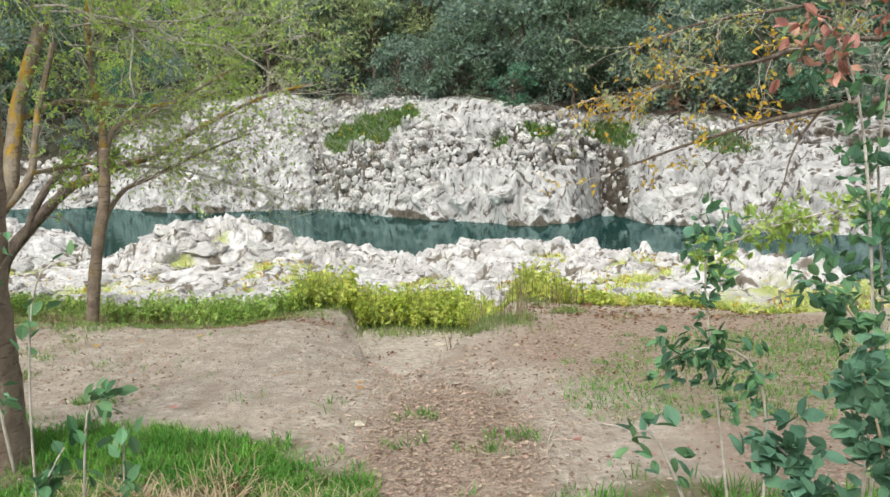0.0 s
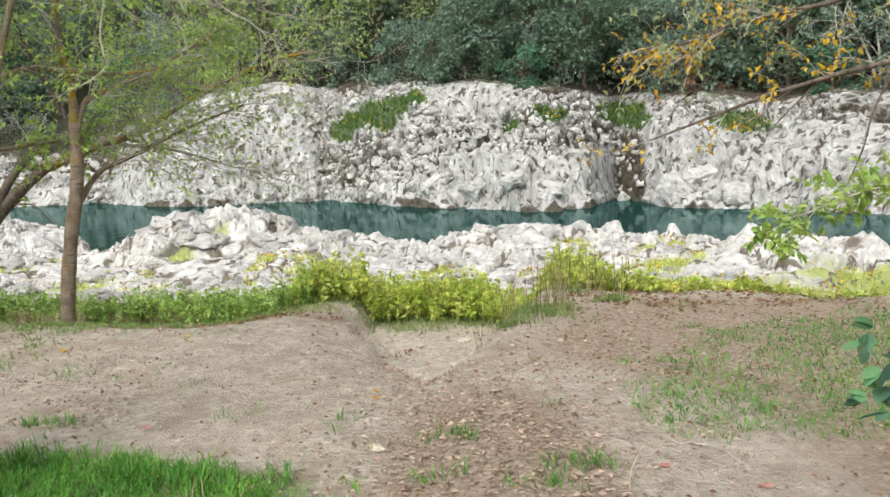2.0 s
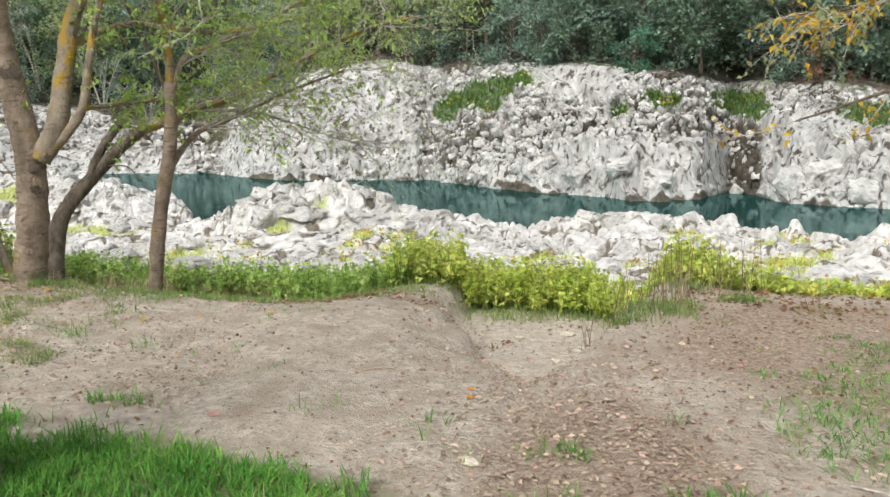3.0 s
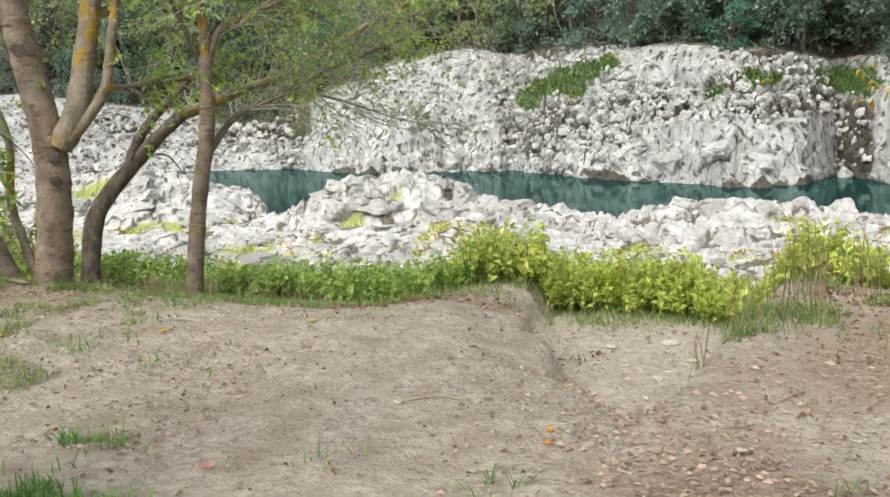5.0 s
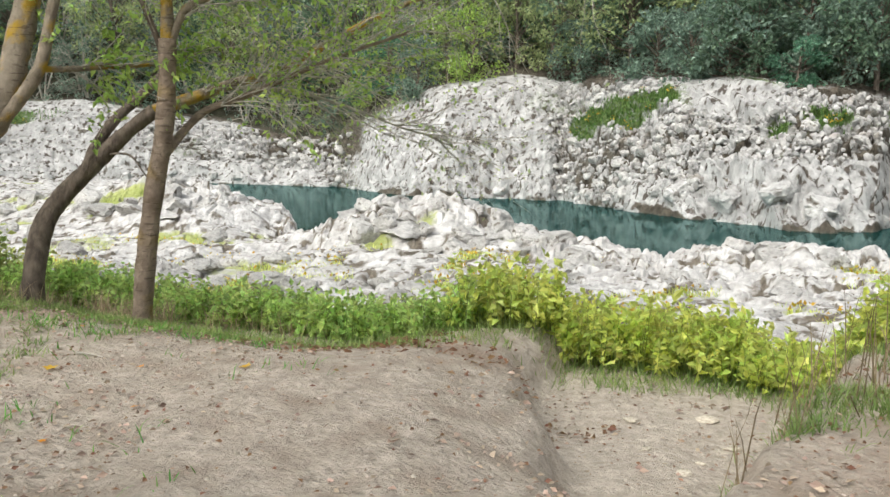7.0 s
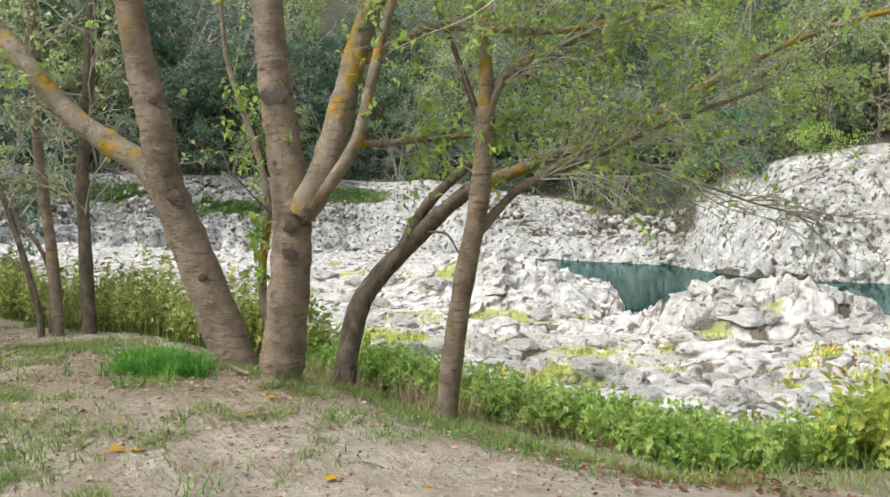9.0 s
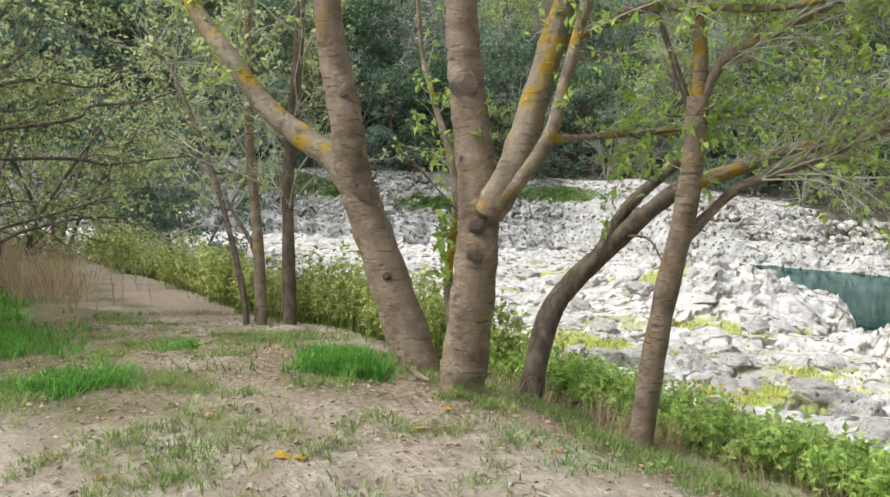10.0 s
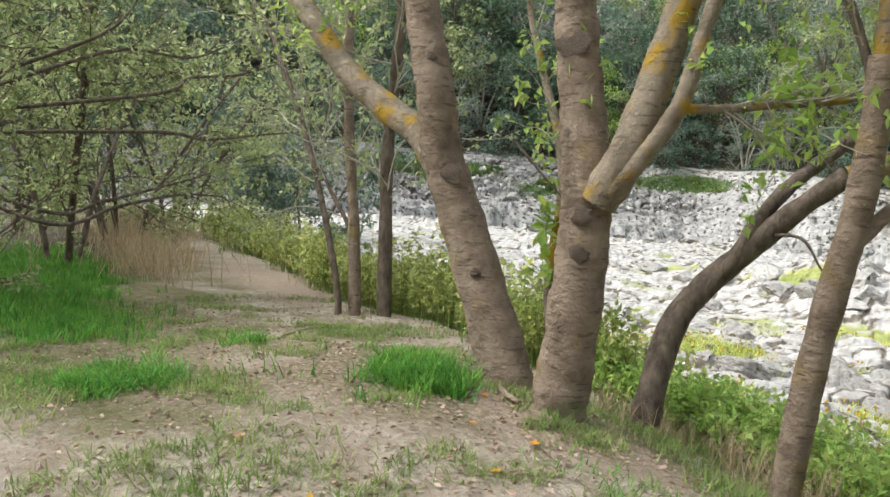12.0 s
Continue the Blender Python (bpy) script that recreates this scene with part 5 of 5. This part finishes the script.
litter("leaf_litter", "small brown leaves on the rise beside the gully", (0.2, 4.4, 7.4, 11.4), 2600, lambda x, y: 0.5 + 0.5 * noise2(x * 0.9, y * 0.9, 117), 87, LEAF_BROWN, 0.036)


litter("leaf_litter", "heap of brown leaves on the bank's edge", (-3.33, -1.93, 10.93, 11.83), 1500, patch((-2.63, 11.38, 0.42, 0.22)), 90, LEAF_BROWN, 0.06)
litter("leaf_litter", "dark leaf fragments strewn over the bare soil", (-11, 5.5, 4.5, 11.8), 9000, lambda x, y: 0.45 + 0.5 * noise2(x * 0.7, y * 0.7, 120), 88, LEAF_BROWN, 0.03)
litter("leaf_litter", "pale curled leaves on the gully floor", (-1.6, 0.9, 8.6, 12.4), 900, lambda x, y: 0.3 + 0.6 * noise2(x * 1.4, y * 1.4, 121), 89, DEAD, 0.05)


# ---- loose rocks ----
def stone_mesh(name, seed, level, cuts, rough, material, squash=0.7):
    """An angular lump: a ball cut by planes and pitted."""
    rng = random.Random(seed)
    bm = bmesh.new()
    bmesh.ops.create_icosphere(bm, subdivisions=level, radius=1.0)
    planes = [(unit(rng), rng.uniform(0.5, 0.85)) for _ in range(cuts)]
    for v in bm.verts:
        p = v.co.copy()
        for n, d in planes:
            over = p.dot(n) - d
            if over > 0:
                p -= n * over
        k = (noise.fractal(p * 1.7 + Vector((seed * 3.1, 0, 0)), 0.9, 2.1, 4) + (0.7 * abs(noise.noise(p * 4.3)) - 0.2 if level > 2 else 0)) * rough
        v.co = p * (1 + k)
        v.co.z *= squash
    me = bpy.data.meshes.new(name)
    bm.to_mesh(me)
    bm.free()
    me.materials.append(material)
    return me


def place_stones(name, label, meshes, spots, group, category="rock"):
    for (x, y, z, s, turn), me in spots:
        ob = new(name, me)
        ob.matrix_basis = pose(x, y, z, turn[0], turn[1], turn[2])
        ob.scale = s
        tagged(ob, label, category, group)


def near_boulders():
    rng = random.Random(91)
    meshes = [stone_mesh("boulder", i, 4, 16, 0.17, STONE, 0.75) for i in range(6)]
    small = [stone_mesh("rock", 20 + i, 3, 12, 0.15, STONE, 0.75) for i in range(6)]
    sets = (((-7.2, 25.8, 2.2, 1.6), 34, (0.18, 0.55)), ((-3.7, 24.6, 1.6, 1.2), 20, (0.18, 0.5)), ((1.8, 24.4, 1.3, 0.6), 7, (0.35, 0.6)), ((5.5, 21.6, 3.0, 1.0), 18, (0.2, 0.45)), ((-0.6, 22.6, 2.2, 1.0), 16, (0.2, 0.4)),
            ((-15.5, 27.0, 2.6, 2.4), 26, (0.2, 0.6)), ((-6.0, 19.0, 4.0, 2.2), 46, (0.15, 0.45)), ((-12, 20.5, 4.5, 3.0), 46, (0.15, 0.5)), ((2.5, 17.5, 4.0, 1.6), 16, (0.15, 0.35)), ((-21, 27, 5, 5), 22, (0.25, 0.6)))
    spots = []
    for (cx, cy, rx, ry), n, (lo, hi) in sets:
        xs = np.array([cx + rx * rng.gauss(0, 0.6) for _ in range(n)])
        ys = np.array([cy + ry * rng.gauss(0, 0.6) for _ in range(n)])
        zs, past = shelf(xs, ys)
        for x, y, z, q in zip(xs, ys, zs, past):
            if q > -1.2:
                continue
            s = rng.uniform(lo, hi)
            flat = rng.uniform(0.6, 1.0)
            spots.append(((x, y, z + 0.05 * s, (s * rng.uniform(0.8, 1.35), s, s * flat), (rng.uniform(-18, 18), rng.uniform(-18, 18), rng.uniform(0, 360))), rng.choice(meshes if s > 0.36 else small)))
    place_stones("boulder", "pale pitted limestone boulder on the rock shelf", meshes, spots, "boulders of the rock shelf")


def on_far_face(az, d):
    """A place on the broken surface of the far bank."""
    a, dd_, fx, fy, fz = FAR_FACE
    j, i = min(int(np.searchsorted(a, az)), len(a) - 1), min(int(np.searchsorted(dd_, d)), len(dd_) - 1)
    return float(fx[i, j]), float(fy[i, j]), float(fz[i, j])


def solid_at(az, d):
    return float(massif(np.array([az]), np.array([d]))[0])


def green_at(az, d):
    a, dd_ = FAR_FACE[0], FAR_FACE[1]
    return float(FAR_GREEN[min(int(np.searchsorted(dd_, d)), len(dd_) - 1), min(int(np.searchsorted(a, az)), len(a) - 1)])


def far_rocks():
    rng = random.Random(92)
    big = [stone_mesh("outcrop", 40 + i, 4, 22, 0.2, FAR_ROCK_LUMP, 0.9) for i in range(6)]
    mid = [stone_mesh("rock", 60 + i, 2, 7, 0.08, STONE, 0.75) for i in range(8)]
    spots = []

    def spot(az, d, s, lift, meshes, stretch=1.0):
        x, y, z = on_far_face(az, d)
        z += lift
        spots.append(((x, y, z, (s * rng.uniform(0.8, 1.4) * stretch, s, s * rng.uniform(0.8, 1.25)), (rng.uniform(-25, 25), rng.uniform(-25, 25), rng.uniform(0, 360))), rng.choice(meshes)))
    az = -40.0
    while az < 30:
        spot(az, rng.uniform(0.2, 1.2), rng.uniform(0.35, 0.7), -0.15, big)
        az += rng.uniform(1.2, 3.0)
    for az, d, s in ((5, 1.8, 1.1), (7.5, 1.5, 0.9), (2.0, 1.6, 1.0), (16.5, 1.4, 1.1), (18.5, 2.2, 1.1), (21, 1.2, 1.0), (-1.0, 1.5, 0.9)):
        spot(az, d, s, -0.3, big, 1.1)
    place_stones("outcrop", "massive pale limestone outcrop at the water's edge", big, spots, "outcrops of the far bank")
    spots.clear()
    for i in range(290):
        az, d = rng.choice((rng.gauss(-3, 4), rng.uniform(-9, 24), rng.gauss(-26, 3), rng.uniform(-66, -30))), rng.uniform(0.5, 7.8)
        while solid_at(az, d) > 0.4 or green_at(az, d) > 0.45:
            az, d = rng.choice((rng.gauss(-3, 4), rng.uniform(-9, 24), rng.gauss(-26, 3), rng.uniform(-66, -30))), rng.uniform(0.5, 7.8)
        spot(az, d, rng.uniform(0.16, 0.44), 0.04, mid)
    place_stones("rock", "loose pale limestone block on the scree", mid, spots, "rocks of the scree")
    # the rest of the scree, too small to pick apart
    v, f = [], []
    base = stone_mesh("pebble", 80, 1, 5, 0.05, SCREE, 0.75)
    bv = np.array([q.co[:] for q in base.vertices])
    bf = [tuple(q.vertices) for q in base.polygons]
    for i in range(6600):
        az = rng.choice((rng.gauss(1.5, 5.0), rng.gauss(-1, 4), rng.uniform(-22, 26), rng.uniform(-70, -24)))
        d = rng.uniform(0.5, 8.2)
        if solid_at(az, d) > rng.uniform(0.25, 0.7) or green_at(az, d) > rng.uniform(0.3, 0.9):
            continue
        x, y, z = on_far_face(az, d)
        z += rng.uniform(0.0, 0.1)
        m = np.array(Euler((rng.uniform(0, 6), rng.uniform(0, 6), rng.uniform(0, 6))).to_matrix())
        s = rng.uniform(0.08, 0.26) * (1.0 if az > -20 else 1.25)
        pts = (bv * np.array([s * rng.uniform(0.7, 1.5), s, s * rng.uniform(0.6, 1.0)])) @ m.T + np.array([x, y, z])
        k = len(v)
        v += pts.tolist()
        f += [tuple(k + j for j in q) for q in bf]
    me = bpy.data.meshes.new("scree")
    me.from_pydata(v, [], f)
    me.materials.append(SCREE)
    me.shade_flat()
    tagged(new("scree", me), "small pale limestone rubble covering the far slope", "rubble", kind="stuff")
    bpy.data.meshes.remove(base)


near_boulders()
far_rocks()


# ---- shrubs at the start of the path ----
def cane(shape, pts, r, rng):
    return shape.tube(pts, r, r * 0.5, 6, 0.08, 3, rng)


def bramble_right():
    rng = random.Random(93)
    root = thing("bramble_shrub", "tall bramble shrub with deep green and salmon leaves", "shrub", "brambles at the path")
    leaves, pale, red = Shape(), Shape(), Shape()
    canes = [
        [(1.35, 3.75, -0.45), (1.3, 3.78, 0.1), (1.25, 3.8, 0.55), (1.22, 3.8, 0.95), (1.3, 3.8, 1.15)],
        [(1.45, 3.7, -0.45), (1.5, 3.75, 0.2), (1.42, 3.8, 0.5), (1.2, 3.78, 0.56), (1.0, 3.76, 0.5)],
        [(1.75, 3.4, -0.4), (1.8, 3.4, 0.4), (1.8, 3.45, 1.1), (1.75, 3.5, 1.7), (1.6, 3.5, 2.0), (1.5, 3.5, 1.85)],
        [(1.9, 3.6, -0.4), (1.95, 3.6, 0.6), (1.9, 3.6, 1.4), (1.95, 3.6, 2.1), (1.8, 3.6, 2.4)],
        [(1.3, 2.75, -0.3), (1.32, 2.78, 0.1), (1.25, 2.8, 0.35), (1.15, 2.85, 0.45)],
        [(1.55, 2.7, -0.3), (1.55, 2.75, 0.2), (1.5, 2.8, 0.55), (1.45, 2.8, 0.7)],
        [(1.75, 3.2, -0.4), (1.8, 3.2, 0.3), (1.68, 3.25, 0.75), (1.5, 3.3, 0.95)],
        [(0.9, 2.6, -0.5), (0.85, 2.62, 0.1), (0.7, 2.63, 0.53), (0.62, 2.6, 0.58)],
    ]
    for i, c in enumerate(canes):
        s = Shape()
        cane(s, c, 0.008, rng)
        part("cane", s, STRAW if i in (5, 6) else TWIG, root)
        n = (80, 70, 100, 130, 90, 100, 130, 14)[i]
        for at, way in sample(c, rng, n, (0, -0.3, 0.1), 1.0, 0.3):
            at = at + unit(rng) * rng.uniform(0.03, 0.16)
            for k in range(3):
                d = way + unit(rng) * 0.8 + Vector((0, 0, -0.25))
                big = rng.uniform(0.035, 0.08)
                if i in (2, 3) and at.z > 1.75 and rng.random() < 0.6:
                    red.oval(at, d, big, 0.55, rng)
                elif i in (4, 5) or rng.random() < 0.2:
                    pale.oval(at, d, big * 1.15, 0.68, rng)
                else:
                    leaves.oval(at, d, big, 0.5, rng)
    part("foliage", leaves, LEAF_DEEP, root, kind="stuff", soft=False)
    part("foliage", pale, LEAF_TEAL, root, "pale blue-green leaves", kind="stuff", soft=False)
    part("foliage", red, LEAF_RED, root, "salmon red leaves", kind="stuff", soft=False)


def bramble_left():
    rng = random.Random(94)
    root = thing("bramble_shrub", "low bramble with dry canes and green leaves", "shrub", "brambles at the path")
    leaves = Shape()
    canes = [[(-1.5, 3.2, -0.6), (-1.46, 3.2, 0.1), (-1.42, 3.2, 0.5), (-1.35, 3.2, 0.58)], [(-1.33, 3.2, -0.6), (-1.3, 3.2, 0.1), (-1.28, 3.2, 0.45)], [(-1.75, 3.4, -0.6), (-1.75, 3.4, 0.3), (-1.72, 3.4, 0.8), (-1.65, 3.4, 1.05), (-1.5, 3.4, 1.1)],
             [(-1.55, 3.0, -0.6), (-1.52, 3.0, 0.2), (-1.45, 3.05, 0.42)]]
    for i, c in enumerate(canes):
        s = Shape()
        cane(s, c, 0.006, rng)
        part("cane", s, TWIG, root)
        for at, way in sample(c, rng, 10 if i != 2 else 5, (0, -0.3, 0.2), 1.0, 0.35):
            for k in range(3):
                leaves.oval(at + unit(rng) * 0.05, way + unit(rng) * 0.8, rng.uniform(0.05, 0.09), 0.62, rng)
    part("foliage", leaves, LEAF_DEEP, root, kind="stuff", soft=False)


bramble_right()
bramble_left()


def stick(pts, r, seed, material=STRAW, label="dry pale stick lying on the ground"):
    rng = random.Random(seed)
    s = Shape()
    out = []
    for x, y, dz in pts:
        out.append((x, y, lie(x, y) + dz))
    s.tube(out, r, r * 0.6, 6, 0.08, 3, rng)
    ob = new("stick", s.mesh("stick", material))
    tagged(ob, label, "stick", "fallen sticks")


stick([(-1.5, 3.25, 0.5), (-1.55, 3.22, 0.25), (-1.62, 3.18, 0.0)], 0.007, 1, label="dry cane standing in the grass")
stick([(-1.55, 3.2, 0.45), (-1.75, 3.2, 0.4), (-2.0, 3.2, 0.33), (-2.2, 3.3, 0.0)], 0.007, 2, label="dry cane leaning over the grass")
stick([(0.4, 8.29, 0.012), (0.48, 8.36, 0.02), (0.56, 8.46, 0.012)], 0.008, 3)
stick([(0.06, 7.41, 0.01), (0.15, 7.44, 0.012)], 0.01, 4, DARKBARK, "short dark stick lying on the soil")
stick([(-1.69, 8.07, 0.008), (-1.5, 8.13, 0.012), (-1.29, 8.1, 0.008)], 0.006, 5)
stick([(-0.38, 8.9, 0.01), (-0.22, 9.02, 0.05), (-0.08, 9.06, 0.03)], 0.008, 6, TWIG, "thin grey twig on the gully floor")
stick([(-3.96, 9.43, 0.01), (-3.88, 9.47, 0.02), (-3.8, 9.48, 0.01)], 0.007, 7, TWIG, "thin grey twig on the soil")
stick([(-4.11, 11.37, 0.02), (-3.9, 11.25, 0.04), (-3.71, 11.13, 0.02)], 0.01, 8)
stick([(-9.2, 9.7, 0.012), (-9.6, 10.1, 0.03), (-9.9, 10.5, 0.02)], 0.012, 9)
stick([(-6.12, 10.16, 0.02), (-5.98, 10.12, 0.03), (-5.86, 10.13, 0.03)], 0.025, 10, BARK, "short bare root at the foot of the trunks")
stick([(1.2, 6.3, 0.01), (1.35, 6.15, 0.02), (1.42, 5.95, 0.01)], 0.006, 11, TWIG, "thin grey twig on the soil")
stick([(0.7, 5.6, 0.0), (0.72, 5.62, 0.12), (0.78, 5.6, 0.25)], 0.004, 12, TWIG, "bare weed stem standing in the soil")


def lobed_leaf(name, size, material, seed):
    """A fallen leaf with five points, curled at its rim."""
    rng = random.Random(seed)
    s = Shape()
    n = 20
    s.v.append((0, 0, 0.004))
    for i in range(n):
        an = 2 * math.pi * i / n
        r = size * (0.5 + 0.5 * abs(math.cos(an * 2.5)) ** 1.5) * rng.uniform(0.85, 1.1)
        s.v.append((r * math.cos(an) * 0.8, r * math.sin(an), 0.004 + 0.22 * r * (0.4 + 0.6 * math.sin(an * 2 + seed)) * rng.uniform(0.3, 1)))
    for i in range(n):
        s.f.append((0, 1 + i, 1 + (i + 1) % n))
    return s.mesh(name, material)


def fallen_leaves():
    rng = random.Random(95)
    kinds = {"o": [lobed_leaf("fallen_leaf", 0.034, LEAF_ORANGE, i) for i in range(3)], "y": [lobed_leaf("fallen_leaf", 0.055, LEAF_YELLOW, 5 + i) for i in range(3)], "r": [lobed_leaf("fallen_leaf", 0.05, LEAF_RED, 9)]}
    for k, x, y, s in (("o", -0.8, 7.66, 1.0), ("o", -3.06, 8.82, 0.9), ("o", -3.51, 9.47, 0.9), ("r", -2.33, 6.93, 0.9), ("y", -3.89, 9.13, 0.9), ("o", -3.2, 8.3, 0.9), ("r", -5.69, 8.39, 1.0), ("o", -5.25, 9.83, 1.0), ("o", -5.58, 9.64, 0.9),
                       ("o", -5.23, 7.68, 0.8), ("y", -4.97, 9.42, 0.8), ("r", 1.13, 8.33, 0.9), ("r", 0.96, 5.9, 1.0), ("r", 1.43, 5.64, 1.1), ("o", -0.79, 7.49, 1.0), ("y", -4.9, 8.5, 1.15), ("y", -4.84, 8.57, 1.0), ("o", -8.3, 8.9, 0.9), ("o", -9.3, 9.2, 0.9),
                       ("o", -6.05, 10.0, 0.9), ("o", -4.4, 10.0, 0.8), ("y", -2.9, 9.7, 0.8)):
        ob = new("fallen_leaf", rng.choice(kinds[k]))
        ob.matrix_basis = pose(x, y, lie(x, y) + 0.012, rng.uniform(-10, 10), rng.uniform(-10, 10), rng.uniform(0, 360))
        ob.scale = (s, s, s)
        tagged(ob, {"o": "curled orange autumn leaf on the soil", "y": "bright yellow autumn leaf on the soil", "r": "curled red-brown leaf on the soil"}[k], "leaf", "fallen autumn leaves")


fallen_leaves()


def ground_stones():
    rng = random.Random(96)
    meshes = [stone_mesh("stone", 70 + i, 2, 7, 0.06, SOILBITS, 0.5) for i in range(4)]
    spots = []
    for x, y, s in ((-0.69, 6.34, 0.055), (-1.72, 8.05, 0.03), (0.11, 7.46, 0.03), (-0.2, 10.2, 0.05), (-0.45, 10.6, 0.04), (0.1, 10.8, 0.06), (-0.6, 11.2, 0.05), (-0.05, 11.4, 0.07), (-0.3, 9.7, 0.035), (-0.1, 10.45, 0.03)):
        spots.append(((x, y, lie(x, y) + s * 0.2, (s * 1.3, s, s * 0.8), (0, 0, rng.uniform(0, 360))), rng.choice(meshes)))
    place_stones("stone", "small pale stone on the bare soil", meshes, spots, "stones on the path", "stone")
    v = Shape()
    base = stone_mesh("crumb", 81, 1, 5, 0.05, SOILBITS, 0.6)
    bv = [q.co.copy() for q in base.vertices]
    bf = [tuple(q.vertices) for q in base.polygons]
    for x, y, z in scatter(rng, 2200, (-8, 5, 4.6, 11.8), lambda x, y: 0.7 + 0 * x):
        s = rng.uniform(0.004, 0.016)
        k = len(v.v)
        v.v += [(x + q.x * s * 1.3, y + q.y * s, z + 0.003 + q.z * s) for q in bv]
        v.f += [tuple(k + j for j in q) for q in bf]
    tagged(new("gravel", v.mesh("gravel", SOILBITS, False)), "small clods and pebbles on the trodden soil", "gravel", kind="stuff")
    bpy.data.meshes.remove(base)


ground_stones()


# ---- scars and knots on the trunks ----
def scar(parent, at, out, size, seed, label=""):
    rng = random.Random(seed)
    me = stone_mesh("knot", seed, 3, 0, 0.3, SCARBARK, 1.0)
    ob = part("knot", me, SCARBARK, parent, label)
    ob.matrix_basis = look(Vector(at) - Vector(out) * 0.035, Vector(at) + Vector(out)) @ pose(0, 0, 0, 0, 0, rng.uniform(-25, 25))
    ob.scale = (size * 0.85, size * 0.6, 0.02)


for root in [o for o in scene.objects if o.name.startswith("twin_trunk_tree")]:
    upright, leaning = [c for c in root.children if "upright" in c.get("label", "")][0], [c for c in root.children if "leaning" in c.get("label", "")][0]
    scar(upright, (-5.43, 10.16, 0.73), (0.7, -0.7, 0), 0.08, 1, "dark old scar")
    scar(upright, (-5.45, 10.17, 0.52), (0.7, -0.7, 0), 0.075, 2)
    scar(upright, (-5.61, 10.12, 1.72), (0.5, -0.85, 0), 0.13, 3, "healed branch scar")
    scar(upright, (-5.58, 10.13, 1.2), (0.5, -0.85, 0), 0.05, 4)
    scar(upright, (-5.58, 10.13, 0.2), (0.4, -0.9, 0), 0.05, 5)
    scar(leaning, (-6.55, 9.88, 0.95), (0.5, -0.85, 0), 0.11, 6, "rough collar below the fork")
    scar(leaning, (-6.36, 10.02, 0.3), (0.5, -0.85, 0), 0.05, 7)
    scar(leaning, (-6.3, 10.08, -0.05), (0.5, -0.85, 0), 0.045, 8)
    scar(leaning, (-6.63, 9.72, 1.7), (0.5, -0.85, 0), 0.05, 9)
for root in [o for o in scene.objects if o.name.startswith("slender_tree")]:
    stem = [c for c in root.children if c.name.startswith("trunk")][0]
    for i, (x, z) in enumerate(((-4.6, -0.45), (-4.57, -0.1), (-4.5, 0.2), (-4.47, 0.45), (-4.4, 0.7), (-4.35, 1.1))):
        scar(stem, (x + (0.03 if i % 2 else -0.02), 11.05 - 0.075, z), (0.5 if i % 2 else -0.3, -0.9, 0), 0.032, 20 + i)


# ---- grass in the hollows of the shelf and on the far slope ----
def shelf_grass():
    rng = random.Random(97)
    s, y_ = Shape(), Shape()
    xs = np.array([rng.uniform(-16, 9) for _ in range(60000)])
    ys = np.array([rng.uniform(13.2, 24) for _ in range(60000)])
    z, past = shelf(xs, ys)
    keep = (noise2(xs * 0.55, ys * 0.3, 66) + 0.25 * smooth(15.5, 13.5, ys) + 0.2 * smooth(1, 4, xs) + 0.45 * hollow(xs, ys) + 0.2 * smooth(20, 16, ys) + 0.3 * noise2(xs * 1.9, ys * 1.9, 57) > 0.16) & (past < -2.0) & (ys > bank_edge(xs) + 1.8)
    for x, y, zz in zip(xs[keep], ys[keep], z[keep]):
        h = rng.uniform(0.04, 0.13)
        s.blade((x, y, zz - 0.02), (x + rng.gauss(0, 0.06), y + rng.gauss(0, 0.06), zz + h), 0.012, 0.4)
        if rng.random() < 0.06:
            y_.leaf((x, y, zz + 0.1), unit(rng) + Vector((0, 0, 0.5)), 0.09, 0.7, rng)
    root = thing("rock_plants", "yellow-green grass and yellow flowers in the rock hollows", "plants", kind="stuff")
    part("blade_mass", s, WEED, root, kind="stuff", soft=False)
    part("flower_mass", y_, LEAF_YELLOW, root, "small yellow flowers", kind="stuff", soft=False)


shelf_grass()


def slope_grass():
    rng = random.Random(98)
    blades, flowers = Shape(), Shape()
    a, d = FAR_FACE[0], FAR_FACE[1]
    tries = 0
    while tries < 60000 and len(blades.f) < 24000:
        tries += 1
        az, dd_ = rng.choice((rng.uniform(-10, 16), rng.uniform(-10, 24), rng.uniform(-68, -40))), rng.uniform(3.0, 8.2)
        if green_at(az, dd_) < rng.uniform(0.3, 0.8):
            continue
        x, y, z = on_far_face(az, dd_)
        x, y = x + rng.uniform(-0.08, 0.08), y + rng.uniform(-0.08, 0.08)
        h = rng.uniform(0.08, 0.26)
        blades.blade((x, y, z - 0.03), (x + rng.gauss(0, 0.1), y + rng.gauss(0, 0.1), z + h), 0.03, 0.4)
        if rng.random() < 0.004:
            for k in range(9):
                flowers.leaf((x + rng.gauss(0, 0.15), y + rng.gauss(0, 0.15), z + 0.15 + rng.gauss(0, 0.08)), unit(rng), 0.14, 0.7, rng)
    root = thing("slope_plants", "green grass with yellow flower clumps on the rocky slope", "plants", kind="stuff")
    part("blade_mass", blades, GRASS_SLOPE, root, kind="stuff", soft=False)
    part("flower_mass", flowers, LEAF_YELLOW, root, "yellow flower clumps", kind="stuff", soft=False)


slope_grass()
